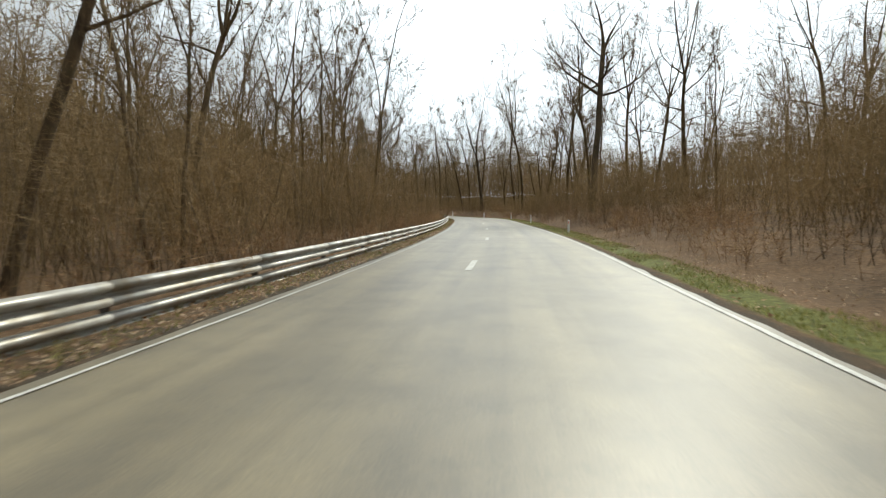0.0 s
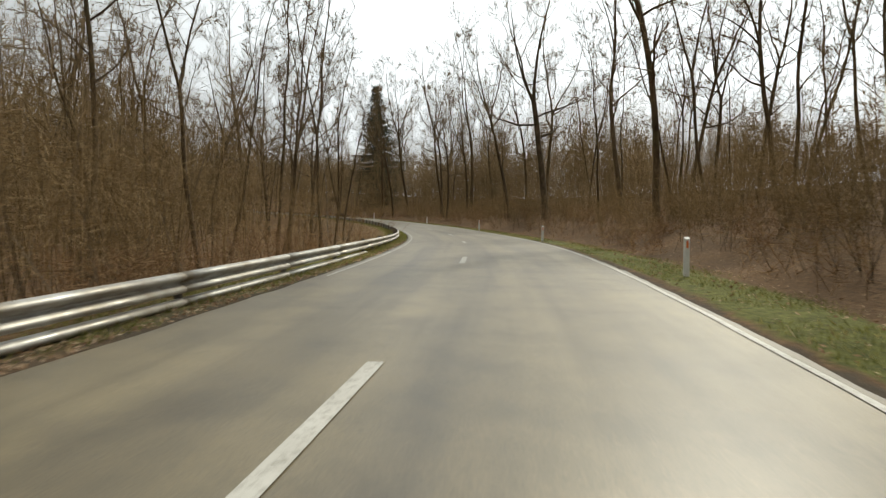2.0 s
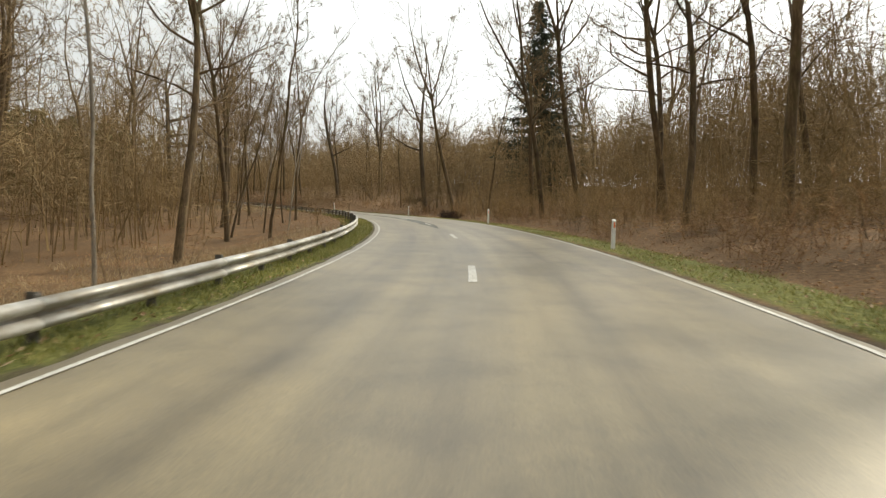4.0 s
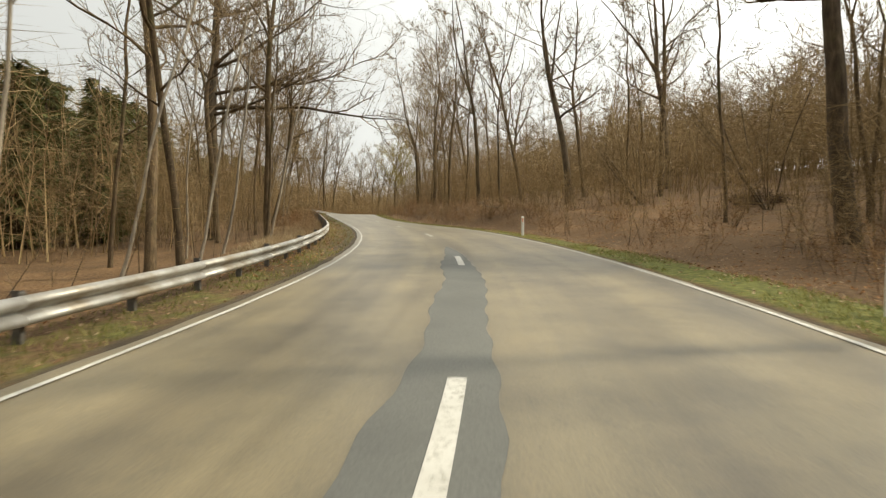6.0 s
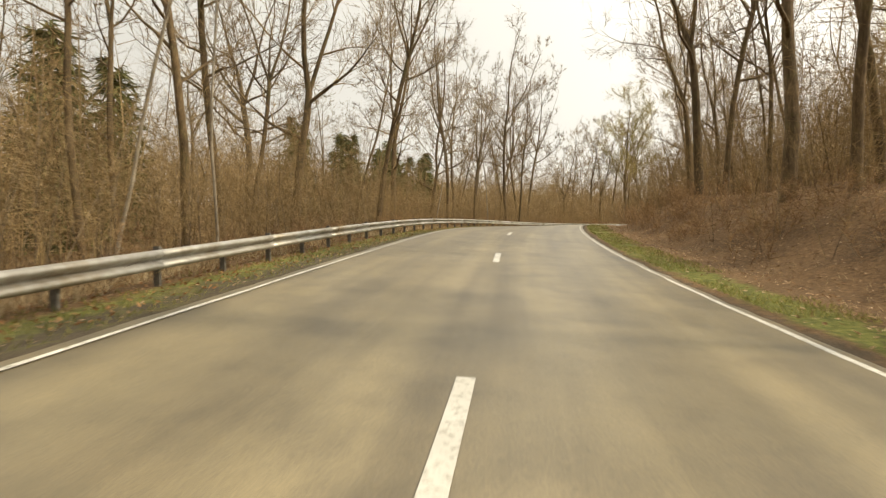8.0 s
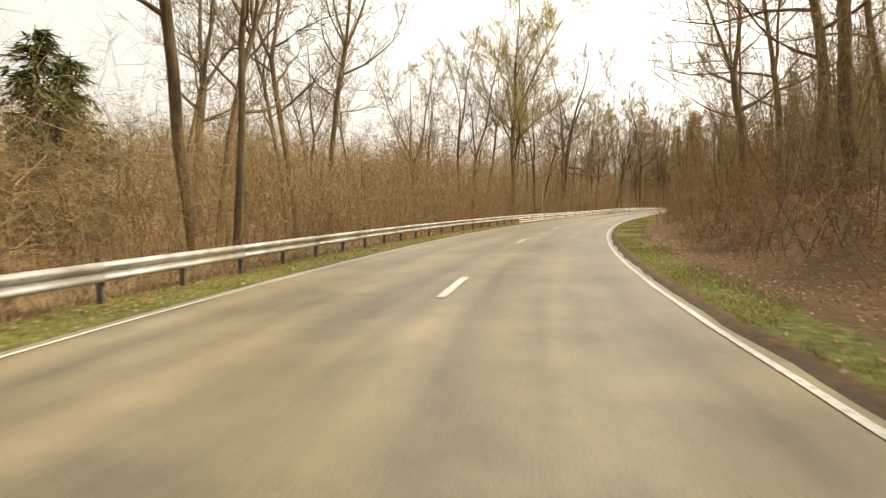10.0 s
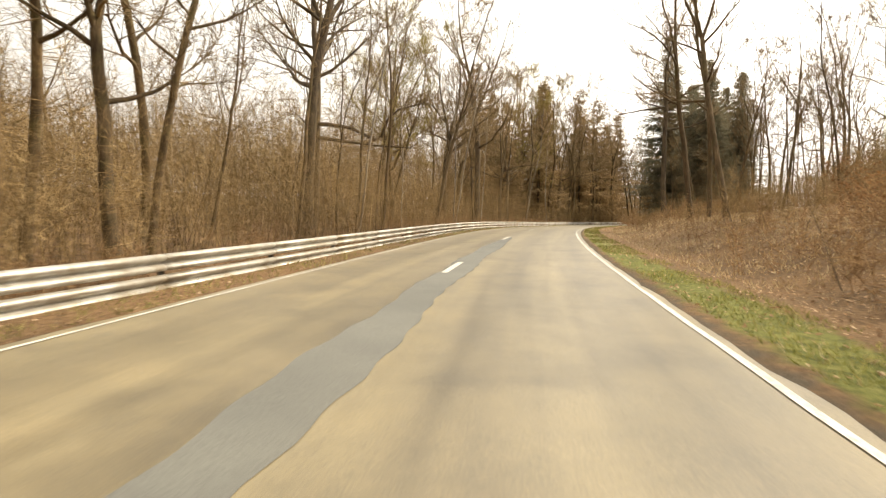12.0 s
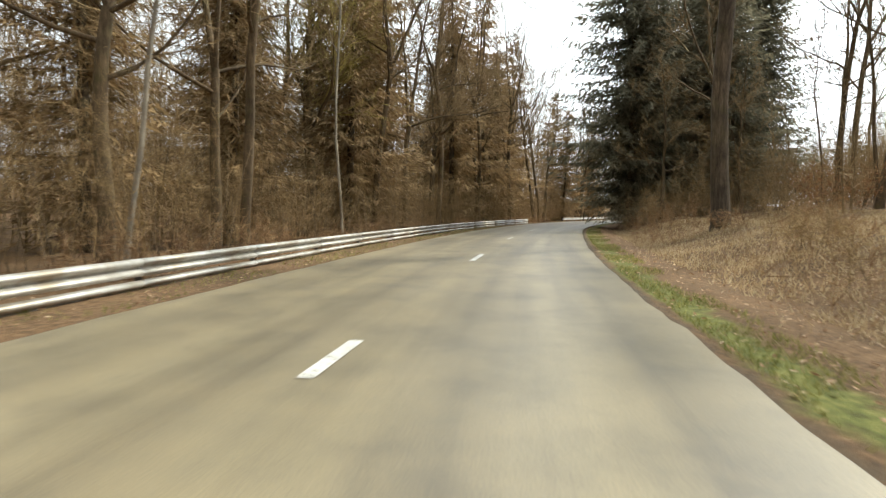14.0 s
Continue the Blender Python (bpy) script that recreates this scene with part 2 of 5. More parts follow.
def mat_ground():
    """Leaf litter, moss and bare soil; grass on the mown strip by the road, as marked along the strip."""
    m, nt, b = material("woodland_ground", 0.95, 0, 0.15)
    litter = ramp(nt, noise_tex(nt, 9, 6, 0.75), [(0.25, (0.055, 0.038, 0.022)), (0.45, (0.14, 0.088, 0.046)), (0.6, (0.23, 0.145, 0.076)), (0.78, (0.36, 0.265, 0.16))])
    wide = ramp(nt, noise_tex(nt, 0.35, 4), [(0.3, (0.62, 0.62, 0.62)), (0.7, (1.1, 1.05, 1.0))])
    litter = mix(nt, 1.0, litter, wide, "MULTIPLY")
    grass = ramp(nt, noise_tex(nt, 6, 6, 0.7), [(0.28, (0.045, 0.038, 0.018)), (0.42, (0.095, 0.102, 0.028)), (0.58, (0.168, 0.168, 0.046)), (0.75, (0.30, 0.255, 0.10))])
    at = nt.nodes.new("ShaderNodeAttribute")
    at.attribute_name = "sward"
    add = nt.nodes.new("ShaderNodeMath")
    add.operation = "MULTIPLY_ADD"
    add.inputs[1].default_value, add.inputs[2].default_value = 0.9, -0.45
    nt.links.new(noise_tex(nt, 1.7, 5, 0.65), add.inputs[0])
    s = nt.nodes.new("ShaderNodeMath")
    s.operation = "ADD"
    s.use_clamp = True
    nt.links.new(add.outputs[0], s.inputs[0])
    nt.links.new(at.outputs["Fac"], s.inputs[1])
    c = mix(nt, ramp(nt, s.outputs[0], [(0.35, (0, 0, 0)), (0.6, (1, 1, 1))]), litter, grass)
    # grit and bare soil along the road's edge
    grit = ramp(nt, noise_tex(nt, 40, 4, 0.7), [(0.3, (0.042, 0.033, 0.023)), (0.6, (0.105, 0.083, 0.056)), (0.8, (0.21, 0.175, 0.125))])
    ae = nt.nodes.new("ShaderNodeAttribute")
    ae.attribute_name = "soil"
    fe = nt.nodes.new("ShaderNodeMath")
    fe.operation = "MULTIPLY_ADD"
    fe.use_clamp = True
    fe.inputs[1].default_value = 0.9
    nt.links.new(noise_tex(nt, 2.3, 5, 0.65), fe.inputs[0])
    sub = nt.nodes.new("ShaderNodeMath")
    sub.operation = "SUBTRACT"
    sub.inputs[1].default_value = 0.45
    nt.links.new(ae.outputs["Fac"], sub.inputs[0])
    nt.links.new(sub.outputs[0], fe.inputs[2])
    nt.links.new(mix(nt, ramp(nt, fe.outputs[0], [(0.35, (0, 0, 0)), (0.65, (1, 1, 1))]), c, grit), b.inputs["Base Color"])
    bump(nt, b, noise_tex(nt, 14, 6, 0.8), 0.8, 0.05)
    return m


def mat_bark(name, dark, mid, light, moss=0.0):
    m, nt, b = material(name, 0.92, 0, 0.2)
    c = ramp(nt, noise_tex(nt, 11, 6, 0.75, stretch=(1, 1, 0.14)), [(0.32, dark), (0.5, mid), (0.68, light)])
    c = mix(nt, 1.0, c, ramp(nt, noise_tex(nt, 0.9, 4, 0.6), [(0.35, (0.6, 0.6, 0.6)), (0.65, (1.2, 1.17, 1.1))]), "MULTIPLY")
    if moss:
        c = mix(nt, ramp(nt, noise_tex(nt, 1.3, 5, 0.7), [(0.5, (0, 0, 0)), (0.75, (moss, moss, moss))]), c, (0.11, 0.12, 0.035))
    oi = nt.nodes.new("ShaderNodeObjectInfo")
    c = mix(nt, 1.0, c, ramp(nt, oi.outputs["Random"], [(0.0, (0.78, 0.76, 0.74)), (1.0, (1.18, 1.14, 1.08))]), "MULTIPLY")
    nt.links.new(c, b.inputs["Base Color"])
    bump(nt, b, noise_tex(nt, 16, 5, 0.7, stretch=(1, 1, 0.2)), 0.7, 0.03)
    return m


def mat_twig(name, a, bcol, ccol, thin=0.0):
    m, nt, b = material(name, 0.9, 0, 0.2)
    g = nt.nodes.new("ShaderNodeNewGeometry")
    c = ramp(nt, g.outputs["Random Per Island"], [(0.0, a), (0.5, bcol), (1.0, ccol)])
    c = mix(nt, 1.0, c, ramp(nt, noise_tex(nt, 0.12, 3), [(0.35, (0.75, 0.75, 0.75)), (0.65, (1.15, 1.12, 1.08))]), "MULTIPLY")
    nt.links.new(c, b.inputs["Base Color"])
    if thin:       # light passes through dry blades and leaves; on bare twigs it imitates haze
        tr = nt.nodes.new("ShaderNodeBsdfTranslucent")
        ms = nt.nodes.new("ShaderNodeMixShader")
        ms.inputs[0].default_value = thin
        nt.links.new(c, tr.inputs["Color"])
        nt.links.new(b.outputs[0], ms.inputs[1])
        nt.links.new(tr.outputs[0], ms.inputs[2])
        nt.links.new(ms.outputs[0], nt.nodes["Material Output"].inputs["Surface"])
    return m


def mat_steel():
    m, nt, b = material("galvanised_steel", 0.5, 0.45, 0.5)
    c = ramp(nt, noise_tex(nt, 3.5, 5, 0.65), [(0.3, (0.39, 0.385, 0.36)), (0.7, (0.56, 0.55, 0.51))])
    dirt = ramp(nt, noise_tex(nt, 1.2, 5, 0.7), [(0.36, (0, 0, 0)), (0.66, (0.9, 0.9, 0.9))])
    c = mix(nt, dirt, c, (0.23, 0.185, 0.12))
    nt.links.new(c, b.inputs["Base Color"])
    nt.links.new(ramp(nt, noise_tex(nt, 5, 4), [(0.3, (0.38, 0.38, 0.38)), (0.7, (0.62, 0.62, 0.62))]), b.inputs["Roughness"])
    bump(nt, b, noise_tex(nt, 8, 4), 0.15, 0.01)
    return m


def mat_plain(name, col, rough=0.6, var=0.12):
    m, nt, b = material(name, rough, 0, 0.4)
    lo, hi = tuple(x * (1 - var) for x in col), tuple(min(1, x * (1 + var)) for x in col)
    nt.links.new(ramp(nt, noise_tex(nt, 14, 5), [(0.3, lo), (0.7, hi)]), b.inputs["Base Color"])
    return m


ASPHALT, PATCH, LINE, GROUND, STEEL = mat_asphalt(), mat_patch(), mat_line(), mat_ground(), mat_steel()
BARK = mat_bark("beech_bark", (0.058, 0.042, 0.026), (0.122, 0.088, 0.053), (0.21, 0.16, 0.10), 0.45)
BARK_DARK = mat_bark("oak_bark", (0.045, 0.035, 0.025), (0.10, 0.077, 0.055), (0.18, 0.145, 0.105), 0.3)
BIRCH = mat_bark("pale_bark", (0.20, 0.17, 0.13), (0.36, 0.32, 0.26), (0.52, 0.48, 0.40))
TWIG = mat_twig("twigs", (0.122, 0.085, 0.045), (0.213, 0.151, 0.081), (0.366, 0.268, 0.146), 0.2)
BRUSH = mat_twig("brushwood", (0.146, 0.099, 0.046), (0.286, 0.196, 0.090), (0.475, 0.340, 0.168), 0.08)
SCRUB = mat_twig("scrub_twigs", (0.15, 0.085, 0.045), (0.27, 0.165, 0.085), (0.46, 0.32, 0.17), 0.3)
SAPLING = mat_twig("sapling_bark", (0.06, 0.045, 0.03), (0.13, 0.095, 0.06), (0.34, 0.27, 0.18))
# needles made paler and greyer, with a veil of haze put into their colour
HAZED_NEEDLE = mat_twig("hazed_needles", (0.13, 0.125, 0.085), (0.22, 0.205, 0.14), (0.33, 0.30, 0.205), 0.5)
NEEDLE_DARK = mat_twig("dark_needles", (0.03, 0.04, 0.028), (0.055, 0.066, 0.044), (0.09, 0.095, 0.06), 0.3)
LARCH_TWIG = mat_twig("larch_twigs", (0.17, 0.112, 0.055), (0.33, 0.225, 0.11), (0.50, 0.365, 0.19), 0.3)
FAR_TWIG = mat_twig("far_twigs", (0.144, 0.102, 0.052), (0.282, 0.201, 0.103), (0.456, 0.343, 0.180), 0.14)
BUD_TWIG = mat_twig("budding_twigs", (0.17, 0.135, 0.045), (0.33, 0.27, 0.085), (0.50, 0.41, 0.14), 0.3)
YOUNG_NEEDLE = mat_twig("young_needles", (0.06, 0.07, 0.025), (0.11, 0.12, 0.04), (0.19, 0.18, 0.07), 0.2)
GRASS = mat_twig("grass_blades", (0.10, 0.110, 0.027), (0.21, 0.214, 0.054), (0.44, 0.385, 0.155), 0.35)
DRY = mat_twig("dry_grass", (0.20, 0.13, 0.065), (0.43, 0.32, 0.18), (0.62, 0.52, 0.34), 0.4)
RUST = mat_twig("rust_leaves", (0.17, 0.08, 0.035), (0.32, 0.165, 0.07), (0.46, 0.28, 0.14), 0.4)
LEAF = mat_twig("dead_leaves", (0.17, 0.09, 0.045), (0.36, 0.23, 0.13), (0.60, 0.47, 0.32), 0.3)
WHITE = mat_plain("white_plastic", (0.74, 0.73, 0.70), 0.5, 0.08)
ORANGE = mat_plain("orange_reflector", (0.75, 0.20, 0.04), 0.3)
POST = mat_plain("weathered_post", (0.10, 0.09, 0.075), 0.7, 0.35)

# ---- the course of the road ----
# ground under the line that the car follows, about every 30 m; before and after it the road goes on
ROUTE = [
    (-1.73, -69.98, 0.00),
    (-0.86, -34.99, 0.00),
    (0.00, 0.00, 0.00),
    (0.57, 23.06, 0.57),
    (0.45, 44.85, 1.19),
    (-0.78, 65.27, 1.85),
    (-3.69, 84.58, 2.37),
    (-8.59, 102.94, 2.80),
    (-15.81, 120.08, 3.51),
    (-25.43, 135.62, 4.33),
    (-37.32, 149.07, 5.19),
    (-51.15, 159.89, 5.93),
    (-66.26, 167.88, 6.77),
    (-82.33, 173.50, 7.67),
    (-99.21, 178.03, 8.75),
    (-116.60, 183.19, 9.79),
    (-133.95, 190.67, 10.34),
    (-150.83, 200.85, 10.57),
    (-166.89, 213.50, 10.85),
    (-181.88, 227.97, 11.17),
    (-195.70, 243.72, 11.53),
    (-208.37, 260.55, 11.94),
    (-219.82, 278.49, 12.02),
    (-236.57, 310.33, 12.02),
    (-248.16, 344.36, 12.02),
    (-252.49, 380.02, 12.02),
    (-252.40, 416.02, 12.02),
    (-251.01, 451.99, 12.02),
]


def spline(xs, ys, q):
    """Natural cubic spline through xs, ys (columns), at q."""
    xs, ys = np.asarray(xs, float), np.asarray(ys, float)
    n, h = len(xs), np.diff(xs)
    a, b = np.eye(n), np.zeros((n, n))
    for i in range(1, n - 1):
        a[i, i - 1:i + 2] = h[i - 1], 2 * (h[i - 1] + h[i]), h[i]
        b[i, i - 1:i + 2] = 6 / h[i - 1], -6 / h[i - 1] - 6 / h[i], 6 / h[i]
    mm = np.linalg.solve(a, b @ ys)
    i = np.clip(np.searchsorted(xs, q, side="right") - 1, 0, n - 2)
    u, w = ((xs[i + 1] - q) / h[i])[:, None], ((q - xs[i]) / h[i])[:, None]
    return u * ys[i] + w * ys[i + 1] + ((u**3 - u) * mm[i] + (w**3 - w) * mm[i + 1]) * (h[i]**2)[:, None] / 6


_c = np.array(ROUTE)
_k = np.r_[0, np.cumsum(np.linalg.norm(np.diff(_c[:, :2], axis=0), axis=1))]
_p = spline(_k, _c, np.arange(0, _k[-1], 0.25))
_s = np.r_[0, np.cumsum(np.linalg.norm(np.diff(_p[:, :2], axis=0), axis=1))]
_s -= _s[np.argmin(np.hypot(_p[:, 0], _p[:, 1]))]           # 0 where the drive begins
S_MIN, S_MAX = float(_s[0]), float(_s[-1])
_t = np.gradient(_p[:, :2], axis=0)
_t /= np.linalg.norm(_t, axis=1)[:, None]
for _ in range(40):                                          # soften the bends a little
    _t[1:-1] = (_t[:-2] + 2 * _t[1:-1] + _t[2:]) / 4
_t /= np.linalg.norm(_t, axis=1)[:, None]


def plan(s, off):
    """World x, y and ground level of the line off metres to the right of the route at s metres along it."""
    s = np.asarray(s, float)
    x, y, z = (np.interp(s, _s, _p[:, i]) for i in range(3))
    tx, ty = np.interp(s, _s, _t[:, 0]), np.interp(s, _s, _t[:, 1])
    n = np.hypot(tx, ty)
    z = z - cant(s) * np.clip((np.asarray(off, float) + 3.9) / 6.9, 0, 1)
    return x + off * ty / n, y - off * tx / n, z


def heading(s):
    return math.atan2(np.interp(s, _s, _t[:, 1]), np.interp(s, _s, _t[:, 0]))


def table(pairs):
    xs, ys = zip(*pairs)
    xx = np.arange(xs[0] - 30, xs[-1] + 30, 1.0)
    yy = np.interp(xx, xs, ys)
    k = np.ones(13) / 13
    yy = np.convolve(np.pad(yy, 6, mode="edge"), k, "valid")
    return lambda s: np.interp(s, xx, yy)


# fall of the carriageway towards the inside of the second bend
cant = table([(-60, 0), (202, 0), (208, 0.1), (216, 0.24), (224, 0.40), (232, 0.50), (240, 0.46), (250, 0.26), (258, 0.0), (600, 0)])
left_line = table([(-60, -3.5), (22, -3.56), (40, -3.83), (54, -4), (68, -3.72), (85, -3.43), (103, -3.37), (162, -3.42), (182, -3.42), (199, -3.72), (211, -3.87), (237, -3.7), (258, -4.3), (275, -4.88), (293, -5.12), (322, -5.05), (337, -4.75), (366, -4.8), (385, -4.85), (410, -4.7), (600, -4.7)])
right_line = table([(-60, 2.8), (22, 2.78), (40, 2.46), (54, 2.1), (70, 2.58), (85, 3.1), (100, 3.4), (162, 3.42), (182, 3.4), (199, 3.1), (212, 3.25), (237, 3), (258, 2.4), (276, 1.92), (295, 1.8), (322, 1.8), (337, 1.95), (350, 1.7), (366, 1.28), (384, 1.3), (397, 1.6), (420, 2.2), (440, 2.0), (600, 1.9)])
mid_line = table([(-60, -0.95), (26, -0.98), (40, -1.2), (60, -1.32), (79, -0.9), (104, -0.35), (172, -0.34), (190, -0.42), (208, -0.57), (221, -0.35), (240, -0.6), (267, -1.23), (293, -1.46), (319, -1.6), (342, -1.83), (371, -1.87), (380, -1.95), (392, -1.66), (405, -1.32), (430, -1.2), (600, -1.2)])
rail_line = table([(-60, -4.7), (24, -4.72), (55, -4.95), (82, -4.3), (95, -4.2), (110, -4.25), (163, -4.62), (180, -4.75), (199, -5.3), (208, -5.7), (222, -5.5), (240, -5.5), (265, -6.15), (295, -6.9), (322, -6.8), (340, -6.3), (366, -6.25), (400, -6.4), (600, -6.5)])
rail_top = table([(-60, 0.52), (24, 0.52), (40, 0.49), (82, 0.43), (93, 0.36), (110, 0.36), (140, 0.42), (163, 0.45), (185, 0.44), (205, 0.5), (265, 0.58), (295, 0.62), (320, 0.61), (335, 0.56), (366, 0.525), (400, 0.47), (600, 0.47)])
right_bank = table([(-60, 0.5), (20, 0.6), (60, 0.9), (120, 1.0), (150, 0.5), (174, 0.0), (186, 0.1), (200, 1.1), (215, 1.9), (260, 1.7), (300, 1.6), (340, 1.0), (380, 0.7), (420, 0.9), (600, 0.9)])
left_fall = table([(-60, -0.7), (60, -1.0), (90, -1.6), (160, -1.5), (230, -0.9), (280, -0.7), (340, -0.5), (600, -0.5)])
verge_wide = table([(-60, 1.7), (34, 1.8), (60, 2.8), (150, 2.9), (180, 2.3), (205, 1.7), (300, 1.7), (325, 2.2), (345, 1.7), (365, 1.35), (600, 1.5)])
sward_left = table([(-60, 0.1), (56, 0.12), (74, 0.55), (85, 0.85), (130, 0.8), (165, 0.42), (200, 0.42), (250, 0.8), (300, 0.75), (318, 0.3), (380, 0.25), (600, 0.2)])


def relief(s, off, x, y):
    """Height of the ground over the road's level."""
    l, r = left_line(s) - 0.25, right_line(s) + 0.25
    dl, dr = np.maximum(0, l - off), np.maximum(0, off - r)
    smooth = lambda d, a, b: np.clip((d - a) / (b - a), 0, 1)**2 * (3 - 2 * np.clip((d - a) / (b - a), 0, 1))
    z = -0.05 * smooth(dl, 0, 0.4) + left_fall(s) * smooth(dl, 1.2, 9.0)
    z += -0.04 * smooth(dr, 0, 0.5) - 0.12 * smooth(dr, 1.2, 2.4) + (right_bank(s) + 0.12) * smooth(dr, 2.2, 7.0) + 0.12 * np.maximum(0, dr - 9) + 0.15 * np.maximum(0, dl - 22)
    lump = np.array([noise.fractal(Vector((a * 0.35, b * 0.35, 0.0)), 1.0, 2.0, 3) for a, b in zip(np.ravel(x), np.ravel(y))]).reshape(np.shape(x))
    z += lump * (0.02 + 0.16 * smooth(np.maximum(dl, dr), 1.5, 5)) * np.where(np.maximum(dl, dr) > 0, 1, 0)
    return z


def ground_at(s, off):
    x, y, z = plan(s, off)
    return float(x), float(y), float(z + relief(np.array([s]), np.array([off]), np.array([x]), np.array([y]))[0])


# ---- mesh helpers ----


def mesh_from(name, verts, faces, mat, smooth=False):
    me = bpy.data.meshes.new(name)
    me.from_pydata([tuple(v) for v in verts] if not isinstance(verts, np.ndarray) else verts.tolist(), [], faces if not isinstance(faces, np.ndarray) else faces.tolist())
    me.materials.append(mat)
    if smooth:
        me.polygons.foreach_set("use_smooth", [True] * len(me.polygons))
    me.update()
    return me


def part(name, me, parent, label=""):
    ob = new(name, me)
    if parent is not None:
        ob.parent = parent
    return tagged(ob, label)


def part_bm(name, bm, mat, parent, label="", smooth=False):
    me = bpy.data.meshes.new(name)
    bm.to_mesh(me)
    bm.free()
    me.materials.append(mat)
    if smooth:
        me.polygons.foreach_set("use_smooth", [True] * len(me.polygons))
    return part(name, me, parent, label)


def thing(name, label, category, at=(0, 0, 0), group="", kind=""):
    ob = new(name)
    ob.location = at
    return tagged(ob, label, category, group, kind)


def ribbon(name, s_from, s_to, lo, hi, lift, mat, step=1.0, thick=0.0):
    """A strip of road surface between two lines along the route, as a mesh."""
    ss = np.linspace(s_from, s_to, max(2, int((s_to - s_from) / step) + 1))
    rows = []
    for f in (lo, hi):
        o = f(ss) if callable(f) else np.full_like(ss, f)
        x, y, z = plan(ss, o)
        rows.append(np.stack([x, y, z + lift], 1))
    n = len(ss)
    v = np.concatenate(rows)
    fc = [(i, n + i, n + i + 1, i + 1) for i in range(n - 1)]
    if thick:
        v = np.concatenate([v, v - [0, 0, thick]])
        m = 2 * n
        fc += [(i + 1, m + i + 1, m + i, i) for i in range(n - 1)] + [(n + i, m + n + i, m + n + i + 1, n + i + 1) for i in range(n - 1)]
        fc += [(0, m, m + n, n), (n - 1, 2 * n - 1, m + 2 * n - 1, m + n - 1)]
    return mesh_from(name, v, fc, mat)


# ---- ground and road ----
_fit = np.linalg.lstsq(np.c_[_p[:, :2], np.ones(len(_p))], _p[:, 2], rcond=None)[0]


def lie(x, y):
    """The level of the open land round about."""
    return _fit[0] * x + _fit[1] * y + _fit[2] - 3.0


_off = np.array([-80, -72, -64, -57, -48, -40, -33, -27, -22, -18, -15, -13, -11.5, -10.2, -9.2, -8.4, -7.7, -7.1, -6.6, -6.1, -5.7, -5.3, -4.9, -4.5, -4.1, -3.7, -3.2, 0,
                 1.1, 1.5, 1.9, 2.3, 2.7, 3.1, 3.5, 3.9, 4.3, 4.7, 5.1, 5.6, 6.1, 6.7, 7.3, 8.0, 8.8, 9.8, 11, 12.5, 14.5, 17, 20, 24, 29, 35, 42, 50, 58, 65, 72, 80])
_ss = np.arange(S_MIN + 1, S_MAX - 1, 1.0)
S2, O2 = np.meshgrid(_ss, _off, indexing="ij")
X2, Y2, Z2 = plan(S2.ravel(), O2.ravel())
Z2 = Z2 + relief(S2.ravel(), O2.ravel(), X2, Y2) - np.where((O2.ravel() > left_line(S2.ravel()) - 0.2) & (O2.ravel() < right_line(S2.ravel()) + 0.2), 0.06, 0.0)
_out = np.clip((np.abs(O2.ravel()) - 64) / 14, 0, 1)
Z2 = Z2 * (1 - _out) + (lie(X2, Y2) - 0.05) * _out        # runs out to the open land beyond
nv, nw = len(_ss), len(_off)
verts = np.stack([X2, Y2, Z2], 1)
idx = np.arange(nv * nw).reshape(nv, nw)
quads = np.stack([idx[:-1, :-1], idx[:-1, 1:], idx[1:, 1:], idx[1:, :-1]], -1).reshape(-1, 4)
# the sheet runs on to the horizon, a little lower
far = np.array([(-3000, -3000), (3000, -3000), (3000, 3000), (-3000, 3000)], float)
base = len(verts)
verts = np.concatenate([verts, np.c_[far, lie(far[:, 0], far[:, 1])]])
faces = [tuple(q) for q in quads.tolist()] + [tuple(range(base, base + 4))]
ground = new("ground", mesh_from("ground", verts, faces, GROUND, True))
tagged(ground, "brown leaf-littered woodland floor with mown grassy verges", "ground", kind="structure")
_dl, _dr = left_line(S2.ravel()) - O2.ravel(), O2.ravel() - right_line(S2.ravel())
mask = np.where(_dr > 0.0, np.clip((verge_wide(S2.ravel()) + 0.1 - _dr) / 0.8, 0, 1) * np.clip((_dr - 0.2) / 0.45, 0.1, 1) * 0.84, 0) + np.where(_dl > 0.15, np.clip((2.4 - _dl) / 0.9, 0, 1) * sward_left(S2.ravel()), 0)
ca = ground.data.attributes.new("sward", "FLOAT", "POINT")
ca.data.foreach_set("value", np.r_[mask, np.zeros(4)].astype(np.float32))

soil = np.clip(1.15 - np.maximum(_dl, _dr) / 0.5, 0, 1)
soil = np.maximum(soil, 0.5 * np.clip(1.5 - _dl / 1.6, 0, 1) * (_dl > 0) * np.maximum(np.clip((86 - S2.ravel()) / 8, 0, 1), 1.25 * np.clip((S2.ravel() - 176) / 14, 0, 1) * np.clip((270 - S2.ravel()) / 14, 0, 1)))
cb = ground.data.attributes.new("soil", "FLOAT", "POINT")
cb.data.foreach_set("value", np.r_[soil, np.zeros(4)].astype(np.float32))

